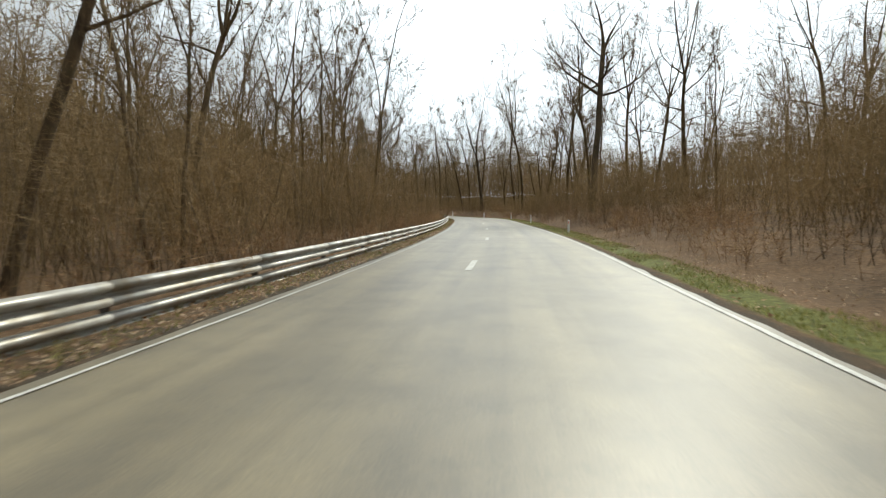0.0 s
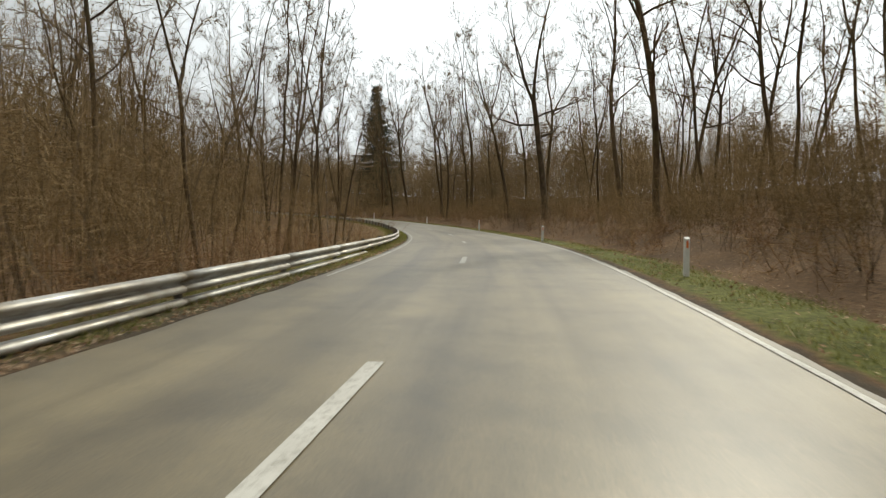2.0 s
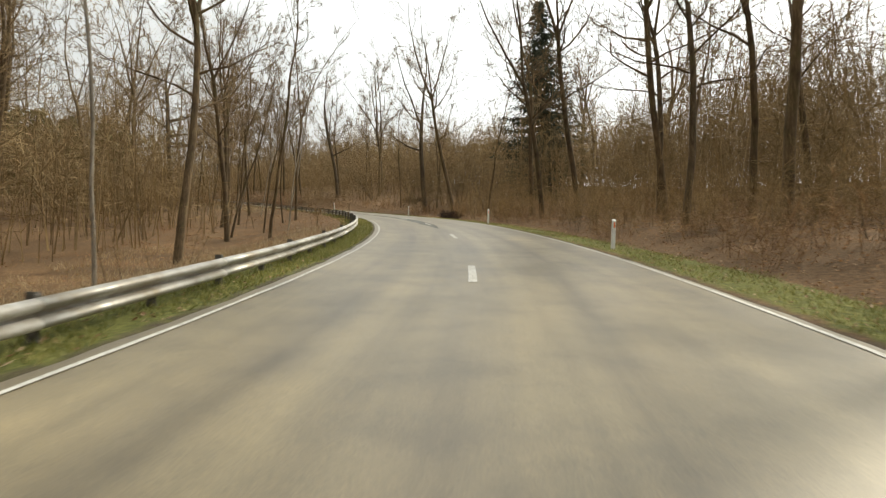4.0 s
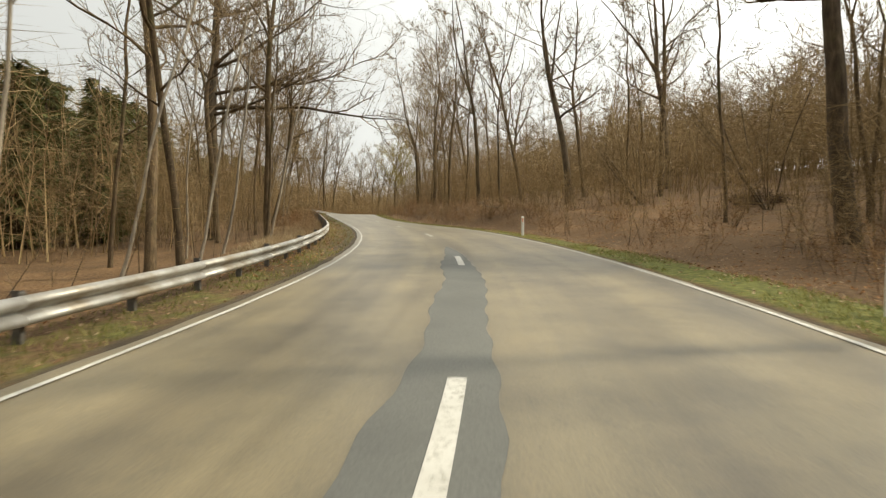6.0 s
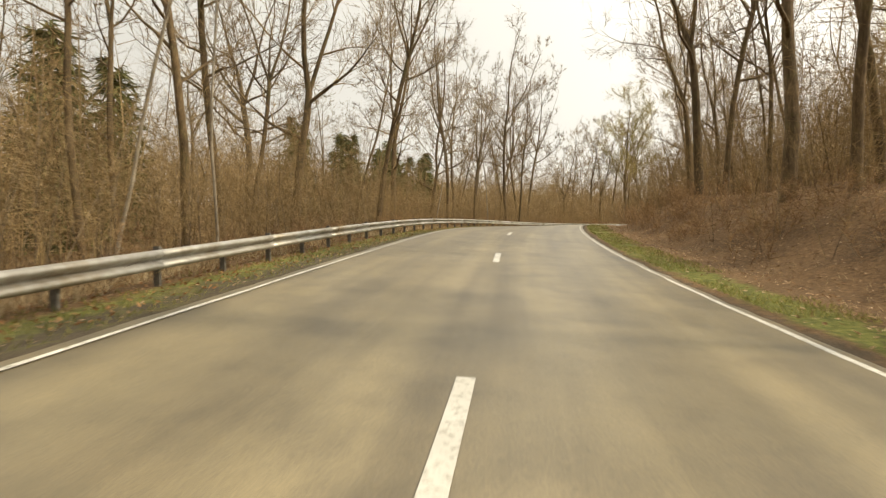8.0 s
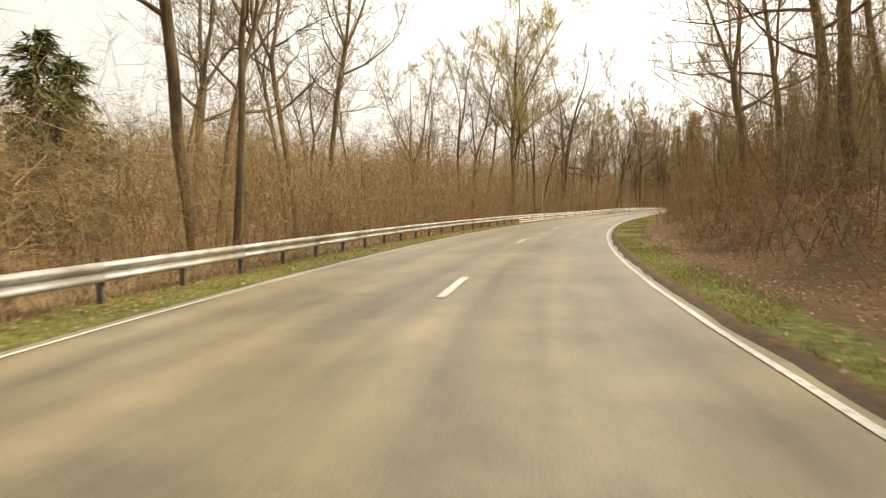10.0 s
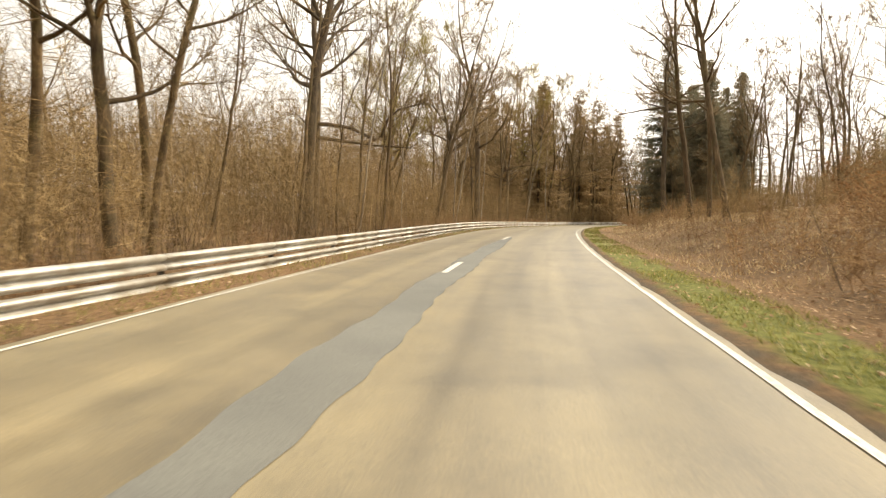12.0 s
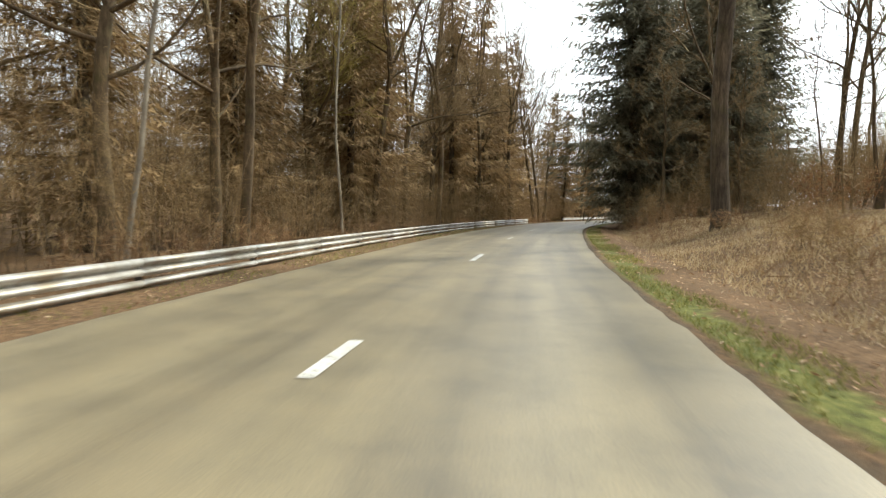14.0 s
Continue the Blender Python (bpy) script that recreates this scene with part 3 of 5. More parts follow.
# asphalt: a slab a few centimetres proud of the verge, with ragged edges
ss = np.arange(S_MIN + 2, S_MAX - 2, 0.5)
jag = np.array([noise.fractal(Vector((a * 0.8, 3.0, 0.0)), 1.0, 2.0, 4) for a in ss])
jag2 = np.array([noise.fractal(Vector((a * 0.8, 9.0, 0.0)), 1.0, 2.0, 4) for a in ss])
shoulder = np.interp(ss, [350, 364, 396, 410], [0.15, 0.24, 0.28, 0.18])
lo_, hi_ = left_line(ss) - 0.2 + 0.06 * jag, right_line(ss) + shoulder + 0.07 * jag2
fr = np.linspace(0, 1, 9)
off2 = lo_[:, None] + (hi_ - lo_)[:, None] * fr
x, y, z = plan(np.repeat(ss, 9), off2.ravel())
top = np.stack([x, y, z], 1)
n = len(ss)
gi = np.arange(n * 9).reshape(n, 9)
fc = np.stack([gi[:-1, :-1], gi[:-1, 1:], gi[1:, 1:], gi[1:, :-1]], -1).reshape(-1, 4).tolist()
under = top.reshape(n, 9, 3)[:, [0, 8]].reshape(-1, 3) - [0, 0, 0.12]
b0 = len(top)
for i in range(n - 1):
    fc.append([gi[i, 0], gi[i + 1, 0], b0 + 2 * i + 2, b0 + 2 * i])
    fc.append([gi[i, 8], b0 + 2 * i + 1, b0 + 2 * i + 3, gi[i + 1, 8]])
road = new("road", mesh_from("road", np.concatenate([top, under]), fc, ASPHALT))
tagged(road, "worn pale grey-beige asphalt country road", "road", kind="structure")
uvl = road.data.uv_layers.new(name="road")
uu = np.r_[off2.ravel(), np.repeat(lo_, 2)]
vv = np.r_[np.repeat(ss, 9), np.repeat(ss, 2)]
li = np.zeros(len(road.data.loops), int)
road.data.loops.foreach_get("vertex_index", li)
uvl.data.foreach_set("uv", np.stack([uu[li], vv[li]], 1).ravel())

def strip(s0, s1, a, b):
    """A repaired strip whose ends run out to a point, from a to b beside the middle joint."""
    run = lambda s: np.clip(np.minimum(s - s0, s1 - s) / 5.0, 0.06, 1)**0.7
    lo = lambda s: mid_line(s) + (a + b) / 2 + ((a - b) / 2 + 0.05 * np.sin(s * 1.2) + 0.025 * np.sin(s * 4.7)) * run(s)
    hi = lambda s: mid_line(s) + (a + b) / 2 + ((b - a) / 2 + 0.05 * np.sin(s * 0.85) + 0.025 * np.sin(s * 5.3 + 1)) * run(s)
    part("asphalt_repair", ribbon("asphalt_repair", s0, s1, lo, hi, 0.005, PATCH, 0.25), road, "dark strip of newer asphalt")


# a darker strip of newer asphalt along the middle joint
strip(146, 188, -0.44, 0.29)
strip(322, 357, -0.17, 0.49)
# painted lines
wob = lambda base_f, k, sgn: (lambda s: base_f(s) + k + 0.008 * np.sin(s * 1.9 + sgn))
part("edge_line", ribbon("edge_line", S_MIN + 3, 54, wob(left_line, -0.026, 0), wob(left_line, 0.026, 1), 0.009, LINE), road, "faint worn white painted edge line")
part("edge_line", ribbon("edge_line", 74, 388, wob(left_line, -0.034, 0), wob(left_line, 0.034, 1), 0.009, LINE), road, "worn white painted edge line")
part("edge_line", ribbon("edge_line", S_MIN + 3, 383, wob(right_line, -0.04, 0), wob(right_line, 0.04, 1), 0.009, LINE), road, "worn white painted edge line")
DASHES = [14, 26.6, 39.8, 52.7, 66.0, 78.8, 91.3, 103.9, 116.2, 128.0, 139.8, 151.0, 160.5, 171.9, 183.2, 196.0, 208.2, 221.0, 232.5, 244.0, 255.3, 266.8, 280.0, 293.0, 306.0, 318.6, 329.8, 342.2, 356.0, 368.6, 379.5, 394.2, 405.4, 417.5, 430]
for s in DASHES:
    part("lane_dash", ribbon("lane_dash", s - (0.7 if s == 394.2 else 1.25), s + (0.6 if s == 394.2 else 1.25), lambda q: mid_line(q) - 0.075, lambda q: mid_line(q) + 0.075, 0.010, LINE, 0.5), road, "white painted lane dash")

# ---- guardrail ----


def beam_profile():
    """Across and up, of a W-shaped rail 31 cm high, its face towards the road."""
    up = [(-0.05, 0.155), (-0.028, 0.150), (0.02, 0.137), (0.042, 0.117), (0.050, 0.092), (0.044, 0.070), (0.004, 0.037), (-0.05, 0.018), (-0.06, 0.008)]
    return up + [(a, -b) for a, b in up[::-1]]


def rail_beam(name, s0, s1, drop, parent):
    """One length of rail, bent along the road."""
    prof = beam_profile()
    back = [(a - 0.006, b) for a, b in prof][::-1]
    loop = prof + back
    k, n = len(loop), 4
    q = np.linspace(s0, s1 + 0.12, n)
    v = []
    for s in q:
        r, t = float(rail_line(s)), float(rail_top(s)) - 0.155 - drop
        for a, b in loop:
            x, y, z = plan(s, r + a + (0.004 if s == q[-1] else 0))
            v.append((float(x), float(y), float(z) + t + b))
    f = [(i * k + j, i * k + (j + 1) % k, (i + 1) * k + (j + 1) % k, (i + 1) * k + j) for i in range(n - 1) for j in range(k)]
    f += [tuple(range(k))[::-1], tuple((n - 1) * k + j for j in range(k))]
    return part(name, mesh_from(name, v, f, STEEL, True), parent)


def rail_post(s, parent, high=0.0):
    bm = bmesh.new()
    h = float(rail_top(s)) + 0.6 - 0.04 + high
    r = float(rail_line(s)) - 0.13
    x, y, z = plan(s, r)
    a = heading(s)
    # a rolled C-section: web and two flanges
    for dx, dy, wx, wy in ((-0.028, 0, 0.006, 0.1), (0, 0.047, 0.06, 0.006), (0, -0.047, 0.06, 0.006)):
        bmesh.ops.create_cube(bm, size=1, matrix=Matrix.Translation((dx, dy, h / 2 - 0.6)) @ Matrix.Diagonal((wx, wy, h, 1)))
    place = Matrix.Translation((float(x), float(y), float(z))) @ Matrix.Rotation(a, 4, "Z")
    bmesh.ops.transform(bm, verts=bm.verts, matrix=place)
    post = part_bm("post", bm, POST, parent, "dark weathered steel post")
    # spacer block to the beam, with its bolt
    bm = bmesh.new()
    bmesh.ops.create_cube(bm, size=1, matrix=Matrix.Translation((0, -0.052, h - 0.6 - 0.13)) @ Matrix.Diagonal((0.09, 0.024, 0.22, 1)))
    bmesh.ops.bevel(bm, geom=bm.edges[:], offset=0.006, segments=1, affect="EDGES")
    bmesh.ops.transform(bm, verts=bm.verts, matrix=place)
    part_bm("spacer", bm, POST, post)
    return post


def guardrail(s0, s1, double, label, tall=0.0):
    g = thing("guardrail", label, "guardrail", group="guardrails along the road")
    for s in np.arange(s0, s1, 4.0):
        rail_beam("beam", s, min(s + 4, s1), 0.0, g)
        if double:
            rail_beam("lower_beam", s, min(s + 4, s1), 0.37, g)
        rail_post(s + 0.2, g, tall)
        if not double:
            rail_post(s + 2.2, g, 0.0)
    return g


guardrail(-30, 82, True, "galvanised steel guardrail with two stacked beams, dirty")
guardrail(82, 318, False, "galvanised steel guardrail with a single beam on posts", 0.09)
guardrail(318, 456, True, "galvanised steel guardrail with two stacked beams, sunlit")
guardrail(472, 510, False, "far length of galvanised steel guardrail beyond a gap")

# ---- delineator posts ----


def delineator(s, off):
    x, y, z = ground_at(s, off)
    ob = thing("delineator_post", "white plastic roadside post with an orange reflector", "road post", (x, y, z - 0.03), "delineator posts on the verge")
    ob.scale = (1, 1, 0.8 if s < 60 else 0.92 if s < 100 else 1)
    ob.rotation_euler = (random.uniform(-0.02, 0.02), random.uniform(-0.02, 0.02), heading(s) - math.pi / 2 + random.uniform(-0.1, 0.1))
    bm = bmesh.new()
    rings = []
    # a hollow-backed post with a slanted top
    sec = [(-0.06, -0.03), (-0.04, -0.05), (0.04, -0.05), (0.06, -0.03), (0.06, 0.03), (-0.06, 0.03)]
    for h in (0.0, 0.45, 0.93):
        rings.append([bm.verts.new((a * (1 - 0.06 * h), b * (1 - 0.06 * h), h + (0.05 * (b + 0.05) / 0.08 if h > 0.9 else 0))) for a, b in sec])
    for a, b in zip(rings, rings[1:]):
        for i in range(6):
            bm.faces.new((a[i], a[(i + 1) % 6], b[(i + 1) % 6], b[i]))
    bm.faces.new(rings[-1])
    body = part_bm("body", bm, WHITE, ob)
    bm = bmesh.new()
    bmesh.ops.create_cube(bm, size=1, matrix=Matrix.Translation((0, -0.052, 0.80)) @ Matrix.Diagonal((0.045, 0.012, 0.18, 1)))
    bmesh.ops.bevel(bm, geom=bm.edges[:], offset=0.003, segments=1, affect="EDGES")
    part_bm("reflector", bm, ORANGE, body, "orange reflector")
    bm = bmesh.new()
    bmesh.ops.create_cube(bm, size=1, matrix=Matrix.Translation((0, 0.031, 0.80)) @ Matrix.Diagonal((0.045, 0.012, 0.18, 1)))
    part_bm("reflector", bm, WHITE, body, "white rear reflector")
    return ob


for s, off in ((35.4, 3.85), (56.6, 3.55), (75.3, 4.1), (94.3, 4.0), (115, 4.2), (135, 4.4), (155, 4.5), (176.1, 4.85), (196, 4.15)):
    delineator(s, off)

# ---- trees ----


class Twigs:
    """Collects tapered round branches as one mesh."""

    def __init__(self):
        self.v, self.f = [], []

    def tube(self, pts, radii, sides):
        base, n = len(self.v), len(pts)
        for i, (p, r) in enumerate(zip(pts, radii)):
            d = (pts[min(i + 1, n - 1)] - pts[max(i - 1, 0)]).normalized()
            u = d.orthogonal().normalized()
            w = d.cross(u)
            for k in range(sides):
                a = 2 * math.pi * k / sides
                self.v.append(p + (u * math.cos(a) + w * math.sin(a)) * r)
        for i in range(n - 1):
            for k in range(sides):
                self.f.append((base + i * sides + k, base + i * sides + (k + 1) % sides, base + (i + 1) * sides + (k + 1) % sides, base + (i + 1) * sides + k))

    def blade(self, a, b, w, rng):
        """A thin flat twig."""
        u = (b - a).cross(rand_dir(rng))
        if u.length > 1e-6:
            u = u.normalized() * w
            k = len(self.v)
            self.v += [a - u, a + u, b]
            self.f.append((k, k + 1, k + 2))

    def mesh(self, name, mat, smooth=True):
        return mesh_from(name, self.v, self.f, mat, smooth)


def rand_dir(rng, up=0.0):
    a, z = rng.uniform(0, 2 * math.pi), rng.uniform(-1, 1)
    r = math.sqrt(1 - z * z)
    return Vector((r * math.cos(a), r * math.sin(a), z + up)).normalized()


def limb(rng, p, d, length, segs, wander, lift):
    pts, step = [p.copy()], length / segs
    for _ in range(segs):
        d = (d + rand_dir(rng) * wander + Vector((0, 0, lift))).normalized()
        pts.append(pts[-1] + d * step)
    return pts


def broadleaf(seed, height, girth, first, spread, limbs, bark, lean=0.0, sub=6, fine=4, leaders=2, limb_up=0.25, reach=(), twig=None, thin=0.013, hooks=()):
    """A bare broadleaved tree: a trunk that forks into rising leaders, and a crown of limbs, branches and fine twigs."""
    rng = random.Random(seed)
    trunk, crown = Twigs(), Twigs()
    d = Vector((lean, 0.3 * lean, 1)).normalized()
    fork = height * (first + rng.uniform(0.12, 0.24))
    n = 6
    stem, rad = [Vector((0, 0, -0.4))], [girth * 1.3]
    for i in range(n):
        d = (d + rand_dir(rng) * 0.085 + Vector((0, 0, 0.05))).normalized()
        stem.append(stem[-1] + d * (fork + 0.4) / n)
        rad.append(girth * (1 - 0.32 * (i + 1) / n))
    trunk.tube([stem[0], stem[0] + Vector((0, 0, 0.55))] + stem[1:], [girth * 1.5, girth * 1.1] + rad[1:], 8)
    axes = [(stem, rad)]
    turn = rng.uniform(0, 6.283)
    for k in range(leaders):
        a = turn + 6.283 * k / leaders + rng.uniform(-0.5, 0.5)
        out = 0.0 if leaders == 1 else (0.14 if k == 0 else rng.uniform(0.3, 0.52))
        ln = (height - fork) * (1.0 if k == 0 else rng.uniform(0.72, 0.98))
        pts = limb(rng, stem[-1] - Vector((0, 0, 0.1)), (d + Vector((math.cos(a) * out, math.sin(a) * out, 0))).normalized(), ln, 8, 0.15, 0.055)
        r0 = rad[-1] * (1.0 if leaders == 1 else (0.84 if k == 0 else rng.uniform(0.55, 0.75)))
        lr = [r0 * (1 - 0.92 * (i / 8)**0.9) + 0.008 for i in range(9)]
        trunk.tube(pts, lr, 6)
        axes.append((pts, lr))

    def on_axis(axis, h):
        """The place and radius on an axis where it reaches the share h of the tree's height."""
        pts, rr = axis
        z = h * height
        for i in range(len(pts) - 1):
            if pts[i + 1].z >= z:
                q = min(1, max(0, (z - pts[i].z) / max(1e-6, pts[i + 1].z - pts[i].z)))
                return pts[i].lerp(pts[i + 1], q), rr[i] + (rr[i + 1] - rr[i]) * q
        return pts[-1], rr[-1]

    plan_limbs = []
    for k in range(limbs):
        h = first + (0.97 - first) * ((k + rng.random()) / limbs)**0.9
        a = k * 2.4 + rng.uniform(-0.6, 0.6)
        up = limb_up + 0.8 * (h - first) + rng.uniform(-0.25, 0.25)
        ln = spread * (1.2 - 0.75 * (h - first) / (1 - first)) * rng.uniform(0.55, 1.15)
        plan_limbs.append((h, a, ln, up, 0.45))
    plan_limbs += [(h, radians(a), ln, up, 0.7) for h, a, ln, up in reach]
    for a, course in hooks:      # limbs of a known course: metres out from the trunk and up
        lp = [Vector((math.cos(a) * o, math.sin(a) * o, z)) for o, z in course]
        lp[0] = on_axis(axes[0], course[0][1] / height)[0]
        n = len(lp) - 1
        trunk.tube(lp, [girth * 0.5 * (1 - 0.85 * i / n) for i in range(n + 1)], 6)
        for j in range(6 * n):
            q = n * (0.25 + 0.75 * rng.random())
            i = min(int(q), n - 1)
            sp = limb(rng, lp[i].lerp(lp[i + 1], q - i), ((lp[i + 1] - lp[i]).normalized() + rand_dir(rng, 0.4)).normalized(), rng.uniform(0.7, 2.0), 3, 0.35, 0.05)
            crown.tube(sp, [0.03, 0.022, 0.014, 0.006], 3)
            for _ in range(6):
                st = sp[rng.randrange(1, 3)]
                crown.blade(st, st + rand_dir(rng, 0.2) * rng.uniform(0.4, 1.0), thin, rng)
    for h, a, ln, up, fat in plan_limbs:
        twice = 2 if fat > 0.5 else 1
        axis = axes[0] if h * height < fork else (axes[1] if fat > 0.5 else axes[1 + rng.randrange(leaders)])
        p, r = on_axis(axis, h)
        dirn = Vector((math.cos(a), math.sin(a), up)).normalized()
        lp = limb(rng, p, dirn, ln, 6, 0.27 if fat < 0.5 else 0.2, 0.06 if fat < 0.5 else 0.03)
        lr = max(0.025, min(r * 0.62, girth * fat * 1.1) * rng.uniform(0.7, 1.0))
        (trunk if lr > girth * 0.3 else crown).tube(lp, [lr * (1 - 0.145 * i) if i < 6 else lr * 0.1 for i in range(7)], 5)
        for j in range(sub * twice):
            q = 0.2 + 0.8 * (j + rng.random()) / (sub * twice)
            i = min(int(q * 6), 5)
            bp = lp[i].lerp(lp[i + 1], q * 6 - i)
            bd = ((lp[i + 1] - lp[i]).normalized() + rand_dir(rng, 0.3) * 0.85).normalized()
            bl = min(ln * 0.45, 3.2 + 1.3 * (twice - 1)) * (1.2 - q * 0.6) * rng.uniform(0.6, 1.2)
            sp = limb(rng, bp, bd, bl, 3, 0.28, 0.07)
            br = max(0.014, lr * 0.4 * (1.1 - 0.5 * q))
            crown.tube(sp, [br, br * 0.7, br * 0.45, br * 0.2], 3)
            for m in range(fine):
                qq = 0.15 + 0.85 * (m + rng.random()) / fine
                ii = min(int(qq * 3), 2)
                tp = sp[ii].lerp(sp[ii + 1], qq * 3 - ii)
                td = ((sp[ii + 1] - sp[ii]).normalized() + rand_dir(rng, 0.25) * 0.8).normalized()
                tl = bl * 0.65 * rng.uniform(0.5, 1.2)
                tw = limb(rng, tp, td, tl, 2, 0.3, 0.06)
                wd = max(thin * 1.2, br * 0.4)
                crown.blade(tw[0], tw[1], wd, rng)
                crown.blade(tw[0].lerp(tw[1], 0.75), tw[2], wd * 0.9, rng)
                for _ in range(4):
                    st = tw[0].lerp(tw[2], rng.uniform(0.15, 0.95))
                    crown.blade(st, st + ((tw[2] - tw[0]).normalized() + rand_dir(rng, 0.3) * 0.85).normalized() * tl * rng.uniform(0.4, 0.9), thin, rng)
    return trunk.mesh("trunk", bark), crown.mesh("crown", twig or TWIG)


def conifer(seed, height, spread, bare=0.1, mat=None, boughs=10, step=0.024, coarse=1.0):
    """A spruce: trunk and whorls of drooping boughs with needle sprays."""
    rng = random.Random(seed)
    trunk, v, f = Twigs(), [], []
    trunk.tube([Vector((0, 0, -0.4)), Vector((0, 0, height * 0.5)), Vector((0, 0, height))], [0.3, 0.17, 0.02], 7)
    z = height * bare
    while z < height - 0.3:
        t = (z - height * bare) / (height * (1 - bare))
        ln0 = (spread * (1 - t)**0.7 + 0.25) * (0.5 + 0.5 * min(1.0, t / 0.16))
        for k in range(boughs if t < 0.75 else boughs * 2 // 3):
            a, ln = rng.uniform(0, 6.283), ln0 * rng.uniform(0.55, 1.1)
            rise = 0.35 * t - 0.28
            zz = z + rng.uniform(-0.7, 0.7) * height * step
            n = max(3, int(ln * 2.0 / coarse))
            for j in range(n):
                q = (j + 0.5) / n
                c = Vector((math.cos(a), math.sin(a), 0)) * ln * q + Vector((0, 0, zz + ln * (rise * q + 0.18 * q * q) - 0.1))
                for side in (-1, -0.5, 0.0, 0.5, 1):
                    aa = a + side * rng.uniform(0.6, 1.1)
                    c2 = c + rand_dir(rng) * 0.12
                    e = c2 + Vector((math.cos(aa), math.sin(aa), rng.uniform(-1.0, 0.15))) * rng.uniform(0.45, 1.05) * (1.2 - 0.4 * q) * coarse
                    w = Vector((-math.sin(aa), math.cos(aa), rng.uniform(-0.8, 0.8))) * rng.uniform(0.05, 0.1) * coarse
                    b = len(v)
                    v.extend((c2 - w, c2 + w, e))
                    f.append((b, b + 1, b + 2))
        z += height * step * rng.uniform(0.7, 1.2)
    return trunk.mesh("trunk", BARK_DARK), mesh_from("crown", v, f, mat or HAZED_NEEDLE)


def plant(meshes, s, off, name, label, category, group, scale=1.0, turn=None, at=None, tilt=0.0):
    if at is None:
        x, y, z = ground_at(s, off)
    else:
        x, y, z = at
    ob = thing(name, label, category, (x, y, z), group)
    ob.scale = (scale,) * 3
    # trees by the road lean towards its light
    a = heading(s)
    lean = math.copysign(tilt, off)
    axis = Vector((math.cos(a), math.sin(a), 0)) + Vector((math.sin(3 * s), math.cos(5 * s), 0)) * 0.4
    spin = Matrix.Rotation(random.uniform(0, 6.28) if turn is None else turn, 3, "Z")
    ob.rotation_euler = (Matrix.Rotation(-lean, 3, axis) @ spin).to_euler()
    part("trunk", meshes[0], ob)
    part("crown", meshes[1], ob)
    return ob
random.seed(5)
OAK = [broadleaf(11 + i, 23, 0.33, 0.30, 7.6, 17, BARK_DARK, 0.04, 8, 6, leaders=3) for i in range(3)]
BEECH = [broadleaf(21 + i, 22, 0.19, 0.30, 5.0, 19, BARK, 0.05, 7, 5, leaders=2 + i % 2, limb_up=0.55) for i in range(5)]
POLE = [broadleaf(31 + i, 17, 0.10, 0.32, 2.8, 14, BARK, 0.08, 5, 5, leaders=1 + i % 2, limb_up=0.75) for i in range(5)]
PALE = [broadleaf(41 + i, 15, 0.06, 0.42, 2.2, 10, BIRCH, 0.05, 4, 3, leaders=1, limb_up=0.8) for i in range(2)]
SPRUCE = [conifer(51, 27, 6.2, 0.04, None, 17, 0.018, 0.72), conifer(52, 24, 5.8, 0.06, None, 17, 0.018, 0.72)]
DARK_SPRUCE = [conifer(57, 26, 7.8, 0.03, NEEDLE_DARK, 17, 0.019, 0.9)]
YOUNG_SPRUCE = [conifer(53, 10, 2.8, 0.03, YOUNG_NEEDLE, 8, 0.035), conifer(54, 11, 3.2, 0.03, YOUNG_NEEDLE, 8, 0.035)]

LARCH = [conifer(55, 25, 5.6, 0.03, LARCH_TWIG, 9, 0.025, 0.8), conifer(56, 22, 5.0, 0.03, LARCH_TWIG, 9, 0.025, 0.8)]
OAK_ROAD = [broadleaf(61, 24, 0.34, 0.5, 7.5, 13, BARK_DARK, 0.03, 7, 5, reach=[(0.38, 50, 15, -0.02), (0.42, 64, 13, 0.12), (0.36, 42, 11, -0.08), (0.5, 55, 12, 0.28), (0.46, 200, 8, 0.5)])]
OAK_FORK = [broadleaf(62, 25, 0.40, 0.5, 8.0, 13, BARK_DARK, 0.03, 7, 5, reach=[(0.52, 175, 9, 0.45), (0.56, 215, 8, 0.5), (0.6, 20, 7, 0.8)])]
OAK_BENT = [broadleaf(63, 23, 0.34, 0.5, 6.5, 12, BARK_DARK, 0.04, 7, 5, reach=[(0.52, 60, 7, 0.35), (0.5, 250, 6, 0.3)],
                      hooks=[(radians(43), [(0, 8.4), (1.2, 8.3), (3.0, 8.0), (4.8, 7.1), (5.3, 7.3), (5.8, 8.6), (6.6, 9.3), (8.3, 9.7), (9.2, 9.5), (9.8, 8.6), (10.4, 8.0)]),
                             (radians(36), [(0, 7.4), (2.5, 7.0), (5.0, 6.6), (8.2, 6.3)])])]
OAK_HIGH = [broadleaf(64, 27, 0.38, 0.45, 7.5, 13, BARK_DARK, 0.02, 7, 5, reach=[(0.66, 190, 10, 0.1), (0.58, 205, 9, 0.0), (0.62, 150, 7, 0.2)])]
OAK_BUD = [broadleaf(65, 24, 0.34, 0.26, 7.0, 30, BARK, 0.02, 11, 10, limb_up=0.35, twig=BUD_TWIG)]
BROWN_OAK = [broadleaf(66 + i, 24, 0.28, 0.22, 7.2, 18, BARK, 0.02, 8, 7, limb_up=0.35, twig=FAR_TWIG) for i in range(2)]
BEECH_FAR = [broadleaf(71 + i, 22, 0.17, 0.32, 5.4, 15, BARK, 0.05, 5, 4, leaders=2 + i % 2, limb_up=0.5, twig=FAR_TWIG, thin=0.024) for i in range(3)]
